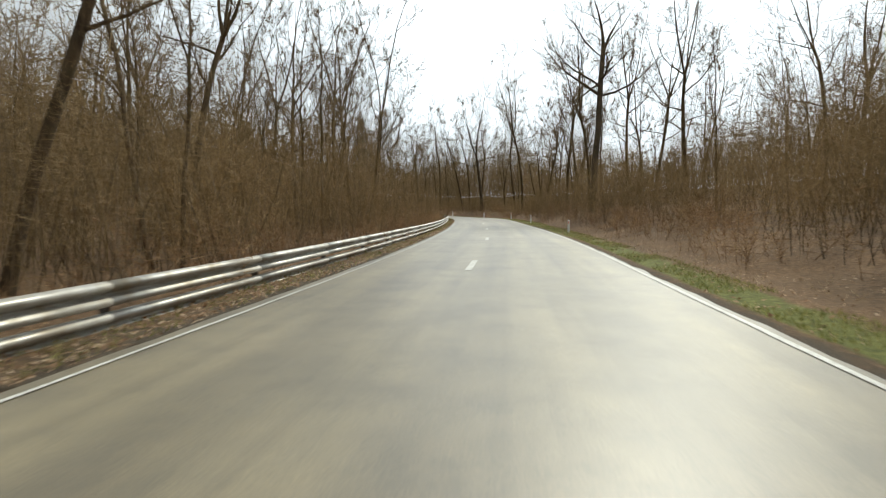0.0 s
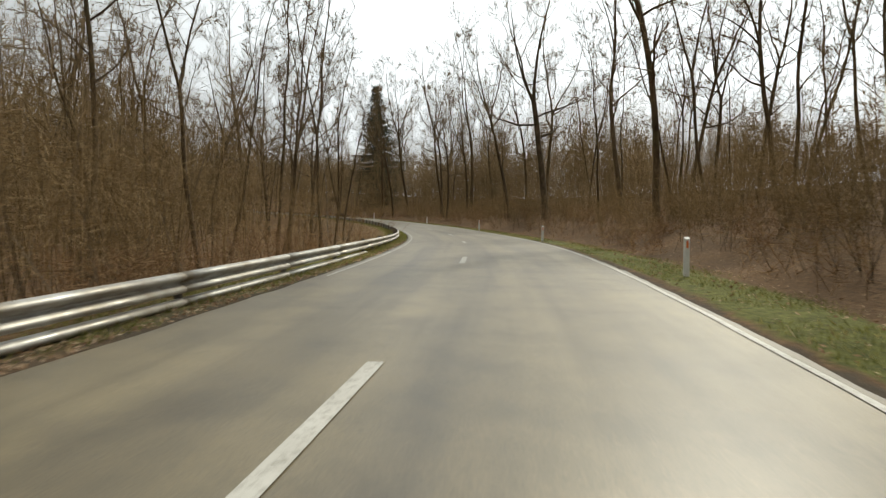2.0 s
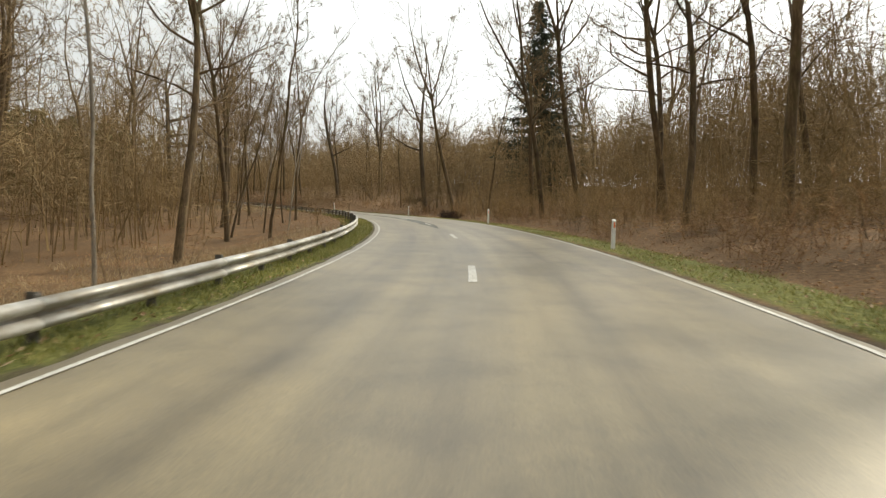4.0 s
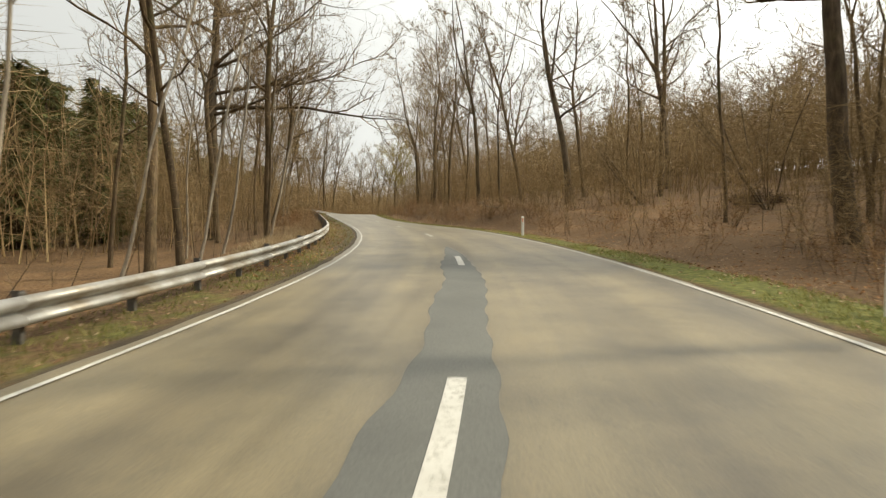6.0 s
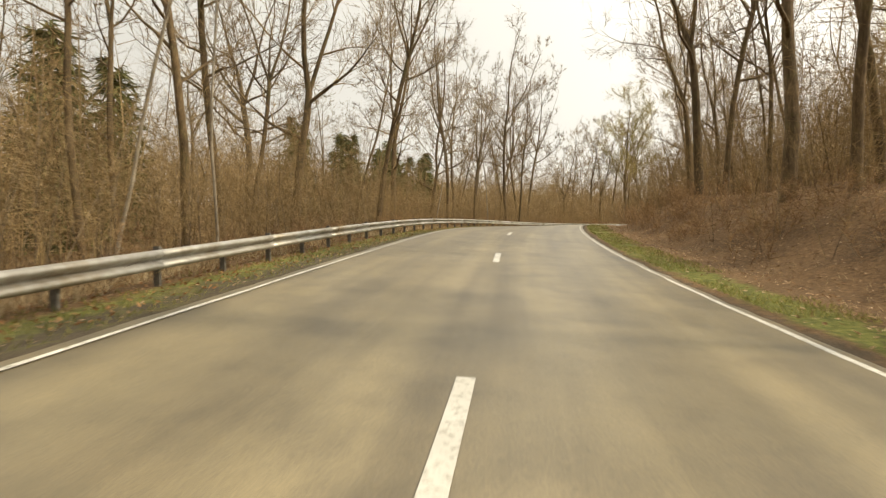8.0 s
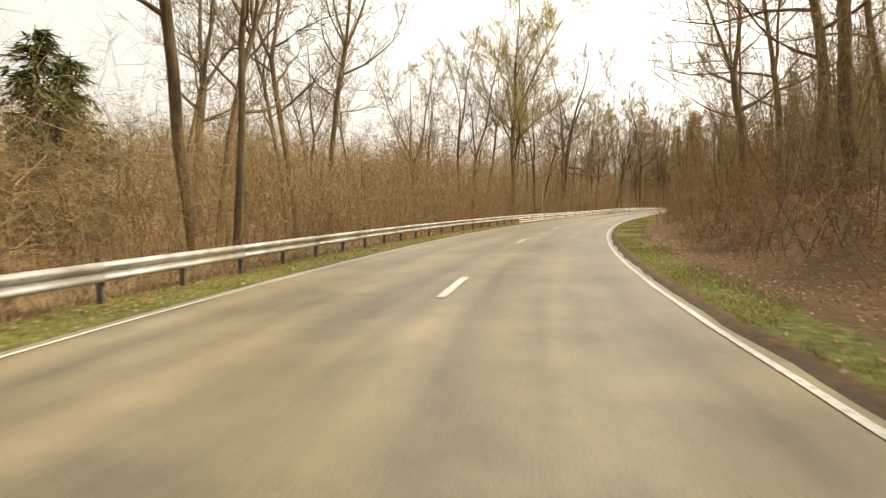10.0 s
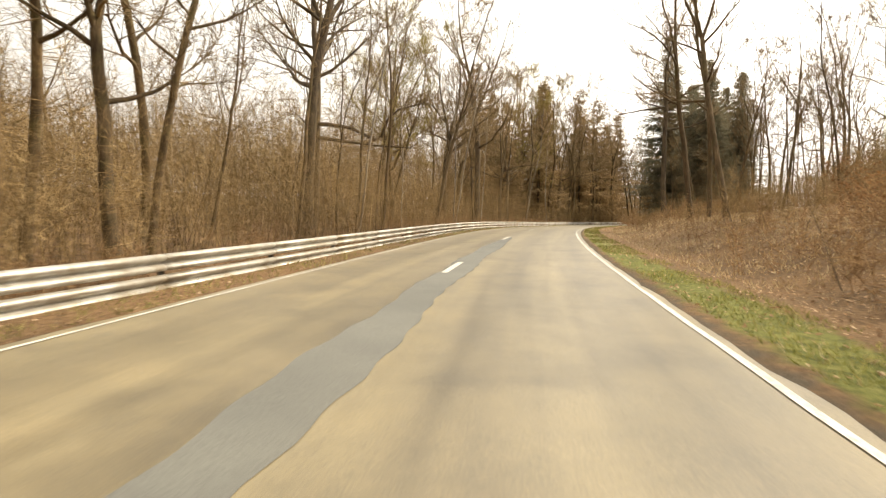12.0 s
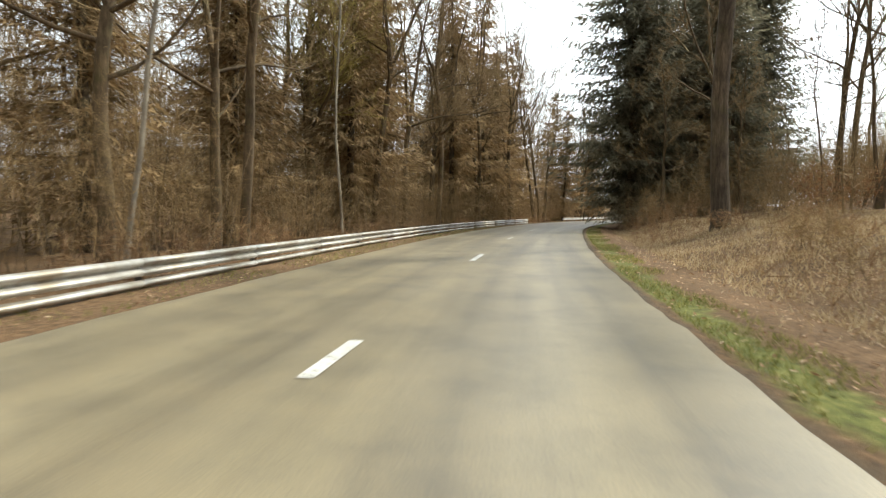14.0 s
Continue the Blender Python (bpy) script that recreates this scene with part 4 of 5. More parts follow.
POLE_FAR = [broadleaf(81 + i, 17, 0.09, 0.33, 3.0, 11, BARK, 0.08, 4, 4, leaders=1 + i % 2, limb_up=0.7, twig=FAR_TWIG, thin=0.022) for i in range(3)]
OAK_L = "large bare oak with spreading limbs beside the road"
BEECH_L = "tall bare beech with mossy grey-brown trunk"
POLE_L = "slender bare young tree in the wood"
PALE_L = "thin pale-barked bare birch behind the guardrail"
SPRUCE_L = "dark green spruce with drooping boughs"
taken = []
rng0 = random.Random(12)


def tree(kind, i, s, off, scale=1.0, turn=None, tilt=0.0):
    protos, name, label, cat = {"oak": (OAK, "oak_tree", OAK_L, "oak"), "oak_road": (OAK_ROAD, "oak_tree", "old bare oak with long limbs over the road", "oak"), "oak_bud": (OAK_BUD, "oak_tree", "broad-crowned oak with yellowish budding twigs", "oak"), "oak_fork": (OAK_FORK, "oak_tree", "massive bare oak with forked upper limbs", "oak"), "oak_bent": (OAK_BENT, "oak_tree", "bare oak with a bent drooping limb", "oak"), "oak_high": (OAK_HIGH, "oak_tree", "tall bare oak with limbs high over the road", "oak"), "beech": (BEECH, "beech_tree", BEECH_L, "beech"), "pole": (POLE, "young_tree", POLE_L, "tree"),
                                "pale": (PALE, "birch_tree", PALE_L, "birch"), "dark_spruce": (DARK_SPRUCE, "spruce_tree", "tall dark blue-green spruce among bare trees", "spruce"), "young_spruce": (YOUNG_SPRUCE, "spruce_tree", "young dark green spruce behind the first trees", "spruce"), "brown_oak": (BROWN_OAK, "oak_tree", "bare oak with a dense golden-brown crown", "oak"), "beech_far": (BEECH_FAR, "beech_tree", BEECH_L, "beech"), "pole_far": (POLE_FAR, "young_tree", POLE_L, "tree"), "spruce": (SPRUCE, "spruce_tree", SPRUCE_L, "spruce"), "larch": (LARCH, "larch_tree", "tall brown conifer with dense dead-looking twigs", "larch")}[kind]
    taken.append((s, off))
    return plant(protos[i % len(protos)], s, off, name, label, cat, {"oak": "oaks of the wood", "oak_road": "oaks of the wood", "oak_bud": "oaks of the wood", "oak_fork": "oaks of the wood", "oak_bent": "oaks of the wood", "oak_high": "oaks of the wood", "beech": "beeches of the wood", "pole": "young trees of the wood", "pale": "birches by the guardrail", "dark_spruce": "spruces of the wood", "young_spruce": "young spruces of the wood", "brown_oak": "oaks of the wood", "beech_far": "beeches of the wood", "pole_far": "young trees of the wood", "spruce": "spruces of the wood", "larch": "brown conifers by the guardrail"}[kind], scale, turn, None, tilt)


# trees that stand out, by their place along and beside the road
for i, (kind, s, off, k) in enumerate([
        ("oak_fork", 63, 11.3, 1.0), ("beech", 70, 18.0, 1.1), ("beech", 83, 14.2, 1.15), ("beech", 96, 11.3, 1.2), ("beech", 128, 17.3, 1.2), ("beech", 149, 23.4, 1.15),
        ("pole", 44, -10.7, 1.2), ("beech", 55, -16.1, 0.9), ("pole", 45, -16.1, 1.2), ("pole", 78, -18.7, 1.2), ("beech", 111, -12.7, 1.0), ("pole", 106, -12.6, 1.3), ("pole", 103, -10.4, 1.2),
        ("oak_road", 211.0, -13.0, 1.0), ("beech", 222, 21.0, 1.1), ("beech", 224, 10.3, 1.1), ("beech", 233, 18.6, 1.15), ("oak", 218, 27.8, 1.1), ("oak", 213, 14.5, 0.95), ("beech", 210, 20.9, 1.2),
        ("beech", 236, -11.5, 0.9), ("beech", 239, 11.2, 1.0), ("beech", 287, -11.6, 1.15), ("pole", 287, -10.1, 1.3), ("beech", 286, -18.4, 1.1), ("beech", 320, -17.6, 0.75), ("beech", 334, -41.6, 1.0),
        ("oak_bud", 338, -14.0, 1.18), ("beech", 346, -18.0, 1.1), ("brown_oak", 334, -17.5, 0.95), ("beech", 336.5, -20.5, 1.15), ("beech", 342.5, -20, 1.1), ("brown_oak", 345, -13.5, 0.9), ("beech", 351, -17.3, 1.1), ("oak_bent", 368, -18.3, 1.0), ("oak", 388, -14.3, 0.95), ("beech", 401, -21.6, 1.1), ("pole", 341, -15.1, 1.2),
        ("beech", 359, 8.5, 0.85), ("beech", 368, 8.3, 0.95), ("beech", 376, 10.5, 1.0), ("pale", 374.5, -9.0, 1.1), ("pale", 413, -8.3, 1.1), ("pale", 400, -8.2, 1.0), ("beech", 408, -10.0, 1.0),
        ("dark_spruce", 187, 32.8, 1.12), ("beech", 185, 41.9, 1.2), ("beech", 141, 23.1, 1.1), ("oak", 119, 12.5, 1.1),
        ("oak", 258, -24, 1.0), ("brown_oak", 292, 9.5, 0.9), ("brown_oak", 300, 11, 1.0), ("brown_oak", 308, 9.2, 0.9), ("brown_oak", 315, 12, 1.0), ("brown_oak", 285, 13, 1.0), ("brown_oak", 322, 10.5, 0.9), ("brown_oak", 240, 9.5, 1.0), ("brown_oak", 252, 9, 1.0), ("beech", 259, 11.5, 1.1), ("brown_oak", 266, 10, 0.95), ("brown_oak", 246, -12.5, 1.0), ("beech", 253, -10.5, 1.0), ("brown_oak", 263, -14, 1.0), ("beech", 271, -12, 1.0), ("brown_oak", 277, -17, 0.9), ("oak_bud", 384, -19, 0.95), ("brown_oak", 391, -24, 1.0), ("brown_oak", 402, -18, 1.0), ("brown_oak", 409, -23, 1.0), ("brown_oak", 413, -14.5, 1.0), ("beech", 424, -18.6, 1.2), ("larch", 418, -17, 0.95), ("larch", 426, -13.5, 1.0), ("brown_oak", 432, -11.5, 1.0), ("larch", 436, -16, 1.05), ("brown_oak", 405, -13, 0.95), ("larch", 411, -19.5, 1.0), ("brown_oak", 441, -12.5, 1.05), ("beech", 446, -9.5, 1.1), ("beech", 455, -11, 1.15), ("brown_oak", 463, -12, 1.0), ("beech", 472, -10, 1.1), ("brown_oak", 481, -13, 1.0), ("beech", 490, -11, 1.1), ("beech", 450, -15, 1.1), ("brown_oak", 500, -14, 1.0), ("larch", 470, -17, 1.0), ("larch", 487, -12, 0.9), ("larch", 497, -19, 1.0), ("larch", 460, -21, 1.0), ("larch", 478, -19, 0.95), ("brown_oak", 508, -10, 1.0), ("brown_oak", 516, -13, 1.0), ("larch", 512, -18, 1.0)]):
    tree(kind, i, s, off, k, turn=0.0 if kind.startswith("oak_") else None, tilt=0.0 if kind.startswith("oak_") else 0.045)


def beside(x, y):
    """Along and across the road, of a place on the plan."""
    i = int(np.argmin((_p[:, 0] - x)**2 + (_p[:, 1] - y)**2))
    return float(_s[i]), float((x - _p[i, 0]) * _t[i, 1] - (y - _p[i, 1]) * _t[i, 0])


for i, (kind, x, y, k) in enumerate([
        ("spruce", -236.9, 326.3, 1.25), ("spruce", -238.3, 337.6, 1.1), ("spruce", -243.1, 348.6, 1.1), ("spruce", -235.3, 345.6, 1.1), ("spruce", -233.9, 335.5, 1.1), ("spruce", -229.5, 339.0, 1.1), ("spruce", -231.0, 330.5, 0.95), ("brown_oak", -232.5, 320.5, 0.5), ("brown_oak", -228.5, 327.0, 0.55), ("spruce", -243.2, 360.9, 1.0),
        ("beech", -173.3, 197.8, 1.15), ("beech", -178.5, 200.7, 1.1), ("beech", -185.8, 198.8, 1.1), ("beech", -167.5, 193.4, 1.0), ("oak", -179.9, 192.3, 1.0), ("beech", -205.9, 203.5, 1.0), ("brown_oak", -217.8, 222.6, 0.95), ("beech", -219.3, 211.5, 1.0), ("beech", -218.8, 194.8, 1.1), ("brown_oak", -205.1, 216.4, 0.85), ("oak_high", -225.4, 305.2, 1.0), ("beech", -220.0, 315.0, 1.1), ("beech", -211.7, 309.3, 1.15), ("beech", -210.2, 320.4, 1.1), ("oak", -201.7, 317.0, 1.0), ("beech", -219.5, 325.7, 1.2),
        ("larch", -252.2, 310.2, 1.05), ("beech", -259.2, 318.4, 1.2), ("larch", -254.4, 324.3, 1.1), ("larch", -258.1, 302.9, 1.0), ("larch", -257.2, 333.9, 1.1), ("brown_oak", -261.9, 329.1, 1.1), ("brown_oak", -264.5, 309.1, 1.1), ("larch", -261.7, 343.9, 1.1), ("larch", -253.3, 298.2, 0.95),
        ("larch", -258.8, 311.1, 1.1), ("larch", -264.9, 353.4, 1.1), ("larch", -265.1, 338.5, 1.2), ("beech", -251.2, 318.0, 1.2), ("beech", -254.6, 329.5, 1.2), ("beech", -247.7, 306.5, 1.2), ("beech", -257.2, 340.2, 1.2), ("beech", -260.2, 351.9, 1.15), ("oak_bud", -250.2, 303.0, 1.1)]):
    s, off = beside(x, y)
    tree(kind, i, s, off, k, turn=0.0 if kind.startswith("oak_") else None)
# pale leaning stems just behind the guardrail
for i, (s, off) in enumerate([(168, -8.4), (173, -7.2), (178, -8.8), (186, -8.0), (193, -9.2), (199, -8.2), (206, -9.0), (216, -8.6), (222, -10.2), (229, -8.6), (262, -9.6), (275, -9.0), (326, -9.4), (333, -8.8), (356, -9.4), (383, -9.0)]):
    tree("pale", i, s, off, rng0.uniform(0.75, 1.05), tilt=rng0.uniform(0.03, 0.2))
# slim stems that lean towards the road
rng_lean = random.Random(44)
for s0, s1, count in ((88, 132, 7), (150, 238, 22), (345, 386, 12)):
    for k in range(count):
        s = s0 + (s1 - s0) * (k + rng_lean.random()) / count
        kind = rng_lean.choices(("pole", "pale", "beech"), (0.66, 0.2, 0.14))[0]
        tree(kind, rng_lean.randrange(8), s, rail_line(s) - rng_lean.uniform(2.6, 8.0), rng_lean.uniform(0.7, 1.1), tilt=rng_lean.uniform(0.04, 0.2))
# young spruces behind the first trees
for i, (s, off, k) in enumerate([(204, -22, 0.36), (208, -19, 0.32), (216, -20.5, 0.36), (230, -22, 0.38), (242, -23, 0.4), (214, -24, 0.36), (219, -27, 0.42), (224, -23, 0.34), (228, -28, 0.44), (233, -24, 0.38), (238, -29, 0.45), (250, -28, 0.4),
                                 (268, -27, 0.36), (272, -31, 0.42), (276, -26.5, 0.32), (279, -29, 0.4), (282, -33, 0.46), (285, -27, 0.33), (287, -31, 0.42), (290, -28.5, 0.36), (293, -34, 0.48), (296, -30, 0.4), (300, -33, 0.42)]):
    tree("young_spruce", i, s, off, k * 2.9)


def free(s, off, gap):
    return all((s - a)**2 + (off - b)**2 > gap * gap for a, b in taken)


rng = random.Random(77)
# the first row of tall trees on both sides
for side in (-1, 1):
    s = 2.0
    while s < 520:
        s += rng.uniform(6.5, 12.5)
        off = side * rng.uniform(10.5, 15.5) + (-1.0 if side < 0 else 0.5)
        if side > 0 and (330 < s < 430 or s < 40):
            continue
        if side < 0 and 290 < s < 330:
            continue
        if free(s, off, 4.0):
            tree(rng.choices(("beech", "pole", "oak"), (0.5, 0.42, 0.08))[0], rng.randrange(8), s, off, rng.uniform(0.9, 1.25), tilt=rng.gauss(0.06, 0.05))
# the wood on both sides
for side, count in ((-1, 88), (1, 80)):
    done = tries = 0
    while done < count and tries < 6000:
        tries += 1
        s = rng.uniform(-10, 500)
        d = 9.5 + 42 * rng.random()**1.5
        off = side * d + (-1.5 if side < 0 else 0.5)
        if side > 0 and (s < 20 and d < 14):
            continue
        if side < 0 and 288 < s < 332 and rng.random() < 0.6:
            continue
        if side < 0 and 92 < s < 150 and rng.random() < 0.55:
            continue
        if side > 0 and 338 < s < 428 and d < 27:
            continue
        if not free(s, off, 3.2 if d < 20 else 3.8):
            continue
        kind = rng.choices(("beech", "pole", "oak"), (0.5, 0.38, 0.12))[0]
        if side > 0 and 84 < s < 135:
            kind = "pole"
        if d < 19 and kind == "oak" or d < 12.5 and side < 0 and s < 120:
            kind = "pole"
        if d > 19 and kind != "oak":
            kind += "_far"
        tree(kind, rng.randrange(8), s, off, rng.uniform(0.75, 1.2), tilt=rng.gauss(0.03, 0.05))
        done += 1

# thin bare trees close together behind the open bank, and on the rise before the first bend
rng_thin = random.Random(301)
for s0, s1, d0, d1, count in ((345, 450, 19, 46, 68), (76, 132, 15, 36, 20), (14, 112, -13, -34, 30)):
    done = tries = 0
    while done < count and tries < 2000:
        tries += 1
        s, d = rng_thin.uniform(s0, s1), rng_thin.uniform(d0, d1)
        if free(s, d, 2.6):
            tree(rng_thin.choice(("pole", "pole", "beech")), rng_thin.randrange(8), s, d, rng_thin.uniform(1.0, 1.4), tilt=rng_thin.uniform(0, 0.06))
            done += 1

# ---- undergrowth and far woods, as joined stuff ----


def blades(g, a, b, w):
    """Thin triangles from a to b, w wide at a."""
    d = b - a
    u = np.cross(d, g.normal(0, 1, d.shape))
    u *= (w / (np.linalg.norm(u, axis=1) + 1e-9))[:, None]
    return np.stack([a - u, a + u, b], 1).reshape(-1, 3)


def thicket(seed, spots, per, reach, tall, thick, twigs, twig_len, twig_w, bend=0.13):
    """Upright shoots, and the mass of twigs on them, as two lists of triangles."""
    g = np.random.default_rng(seed)
    n = len(spots) * per
    spot = np.repeat(np.asarray(spots, float), per, 0)
    a, r = g.uniform(0, 6.283, n), reach * np.sqrt(g.random(n))
    p = spot[:, :3] + np.stack([np.cos(a) * r, np.sin(a) * r, np.full(n, -0.05)], 1)
    h = tall * spot[:, 3] * g.uniform(0.55, 1.1, n)
    lean = g.normal(0, bend, (n, 2))
    tip = p + np.stack([lean[:, 0] * h, lean[:, 1] * h, h], 1)
    mid = (p + tip) / 2 + np.c_[g.normal(0, 0.05, (n, 2)) * h[:, None], np.zeros(n)]
    k = thick * g.uniform(0.6, 1.4, n)
    stem = np.concatenate([blades(g, p, mid + (mid - p) * 0.3, k), blades(g, p, mid + (mid - p) * 0.3, k), blades(g, mid, tip, k * 0.7), blades(g, mid, tip, k * 0.7)])
    tw = []
    for _ in range(twigs):
        q = (0.1 + 0.9 * g.random(n)**0.8)[:, None]
        start = np.where(q < 0.5, p + (mid - p) * q * 2, mid + (tip - mid) * (q - 0.5) * 2)
        b, el = g.uniform(0, 6.283, n), g.uniform(-0.2, 1.25, n)
        end = start + np.stack([np.cos(b) * np.cos(el), np.sin(b) * np.cos(el), np.sin(el)], 1) * (twig_len * g.uniform(0.35, 1.2, n))[:, None]
        tw.append(blades(g, start, end, twig_w * g.uniform(0.6, 1.3, n)))
    return stem, np.concatenate(tw)


def big_mesh(name, v, mat):
    me = bpy.data.meshes.new(name)
    n = len(v) // 3
    me.vertices.add(len(v))
    me.vertices.foreach_set("co", v.astype(np.float32).ravel())
    me.loops.add(len(v))
    me.loops.foreach_set("vertex_index", np.arange(len(v), dtype=np.int32))
    me.polygons.add(n)
    me.polygons.foreach_set("loop_start", np.arange(0, 3 * n, 3, dtype=np.int32))
    me.polygons.foreach_set("loop_total", np.full(n, 3, dtype=np.int32))
    me.update(calc_edges=True)
    me.materials.append(mat)
    return me


def stuff(name, v, mat, label, category):
    return tagged(new(name, big_mesh(name, v, mat)), label, category, kind="stuff")


def spots_along(seed, s0, s1, near, deep, per_m, high, crowd=1.3, keep=None):
    g = np.random.default_rng(seed)
    n = int((s1 - s0) * per_m)
    s = g.uniform(s0, s1, n)
    if keep:
        s = s[g.random(n) < keep(s)]
        n = len(s)
    o = near(s) + np.sign(deep) * np.abs(deep) * g.random(n)**crowd
    x, y, z = plan(s, o)
    z = z + relief(s, o, x, y)
    clump = np.array([noise.noise(Vector((a * 0.12, b * 0.12, 5.0))) for a, b in zip(x, y)])
    return np.stack([x, y, z, np.clip(high(s) * (1 + 0.6 * clump) * g.uniform(0.6, 1.1, n), 0.12, 3)], 1)


brush_high_left = table([(-60, 1.2), (60, 1.05), (85, 0.8), (95, 0.5), (160, 0.55), (185, 0.95), (230, 1.0), (600, 1.1)])
brush_right = table([(-60, 1), (158, 1), (170, 0.35), (188, 0.42), (256, 0.4), (270, 1), (332, 1), (345, 0.35), (352, 0.1), (420, 0.1), (430, 0.9), (600, 1)])
thin_right = table([(-60, 1), (80, 1), (90, 0.55), (130, 0.55), (140, 1), (332, 1), (345, 0.3), (352, 0.1), (450, 0.1), (480, 0.6), (600, 1)])
brush_left = table([(-60, 1), (80, 1), (90, 0.12), (96, 0.05), (168, 0.03), (184, 0.12), (198, 0.5), (210, 1), (600, 1)])
brush_high_right = table([(-60, 1.0), (60, 0.9), (86, 0.55), (150, 0.45), (170, 0.6), (215, 0.7), (260, 1.1), (280, 1.5), (322, 1.4), (335, 0.7), (352, 0.28), (400, 0.22), (428, 0.7), (600, 0.8)])
for k, (edge, side, high, keep, where) in enumerate(((lambda s: rail_line(s) - 1.3, -1, brush_high_left, brush_left, "behind the guardrail"), (lambda s: right_line(s) + 3.8 + 1.2 * (s < 40), 1, brush_high_right, brush_right, "on the bank"))):
    for near, deep, per_m, per, twigs, long, wide in ((0.0, 4.5, 1.5, 5, 88, 0.8, 0.0032), (4.0, 13.0, 2.0, 7, 52, 1.15, 0.0062)):
        sp = spots_along(4 + 2 * k + int(near), -10, 480, lambda s: edge(s) + side * near, side * deep, per_m, high, keep=keep)
        st, tw = thicket(30 + 2 * k + int(near), sp, per, 1.2, 5.2 if near == 0 else 7.2, 0.010 + 0.5 * wide, twigs, long, wide, 0.2)
        stuff("saplings", st, SAPLING, "slender bare sapling stems crowded " + where, "saplings")
        stuff("undergrowth", tw, BRUSH, "dense tangle of leafless brown twigs " + where, "undergrowth")
scrub_right = table([(-60, 0.3), (40, 0.5), (86, 0.65), (150, 0.6), (166, 0.3), (192, 0.35), (204, 0.8), (215, 1.0), (338, 1.0), (350, 0.15), (418, 0.12), (428, 0.8), (600, 0.9)])
sp = spots_along(91, -10, 470, lambda s: right_line(s) + 2.9, 4.2, 2.2, lambda s: np.full_like(s, 1.0), 0.9, keep=scrub_right)
st, tw = thicket(92, sp, 6, 0.8, 1.5, 0.009, 26, 0.5, 0.008, 0.35)
stuff("scrub", np.concatenate([st, tw]), SCRUB, "low reddish-brown scrub at the foot of the bank", "scrub")
sp = spots_along(93, -10, 470, lambda s: rail_line(s) - 0.5, -2.2, 1.3, lambda s: np.full_like(s, 1.0), 0.9, keep=brush_left)
st, tw = thicket(94, sp, 6, 0.7, 1.3, 0.008, 20, 0.45, 0.007, 0.3)
stuff("scrub", np.concatenate([st, tw]), SCRUB, "low dry scrub just behind the guardrail", "scrub")
far_high_left = table([(-60, 1.0), (70, 1.0), (100, 0.85), (200, 0.75), (255, 0.6), (285, 0.42), (330, 0.45), (350, 0.55), (380, 0.65), (398, 0.9), (415, 1.15), (440, 1.2), (600, 1.15)])
far_high_right = table([(-60, 0.75), (60, 0.75), (84, 0.5), (130, 0.5), (140, 0.8), (180, 0.75), (200, 0.6), (250, 0.65), (300, 0.9), (335, 0.9), (350, 0.45), (470, 0.45), (500, 0.9), (600, 1.0)])
for k, (side, far_high) in enumerate(((-1, far_high_left), (1, far_high_right))):
    for near, deep, per_m, tall, wide, long in ((14.0, 16, 1.3, 16, 0.016, 2.6), (29.0, 40, 2.2, 21, 0.034, 3.6)):
        sp = spots_along(8 + k + int(near), -20, 565, lambda s: np.full_like(s, side * near), side * deep, per_m, far_high, 1.0, keep=(lambda s: np.where((s > 345) & (s < 480), 0.22, np.where((s > 84) & (s < 132), 0.5, 1.0))) if side > 0 else None)
        st, tw = thicket(10 + k + int(near), sp, 4, 2.8, tall, 0.04, 34, long, wide, 0.05)
        stuff("far_woods", np.concatenate([st, tw]), FAR_TWIG, "thick leafless wood receding in the distance", "woodland")

# the wood straight ahead of the first stretch, beyond the bend
sp = spots_along(67, 134, 174, lambda s: np.full_like(s, 22.0), 54, 5.5, lambda s: np.full_like(s, 1.0), 1.0)
st, tw = thicket(68, sp, 4, 3.0, 20.0, 0.05, 30, 3.4, 0.03, 0.06)
stuff("far_woods", np.concatenate([st, tw]), FAR_TWIG, "grey-brown leafless wood beyond the bend", "woodland")

sp = spots_along(69, 174, 226, lambda s: np.full_like(s, 34.0), 38, 4.2, lambda s: np.full_like(s, 1.0), 1.0)
st, tw = thicket(70, sp, 4, 3.0, 14.0, 0.05, 30, 3.0, 0.03, 0.06)
stuff("far_woods", np.concatenate([st, tw]), FAR_TWIG, "low leafless wood on the far side of the bend", "woodland")

sp = spots_along(71, 384, 480, lambda s: np.full_like(s, 28.0), 34, 3.4, lambda s: np.full_like(s, 1.0), 0.9)
st, tw = thicket(72, sp, 4, 2.6, 9.0, 0.04, 30, 2.4, 0.022, 0.08)
stuff("far_woods", np.concatenate([st, tw]), FAR_TWIG, "grey-brown leafless wood behind the sunlit bank", "woodland")

# thickets between the trunks farther back
thicket_high = table([(-60, 1), (76, 1), (88, 0.55), (138, 0.55), (150, 1), (600, 1)])
for k, side in enumerate((-1, 1)):
    sp = spots_along(61 + k, -20, 565, lambda s: np.full_like(s, side * 19.0), side * 66, 3.6, thicket_high if side > 0 else (lambda s: np.full_like(s, 1.0)), 0.75, keep=thin_right if side > 0 else None)
    st, tw = thicket(63 + k, sp, 4, 2.4, 11.0, 0.025, 28, 2.5, 0.018, 0.1)
    stuff("undergrowth", np.concatenate([st, tw]), FAR_TWIG, "hazy brown undergrowth between the trunks", "undergrowth")

# ---- bushes that keep their dead leaves ----


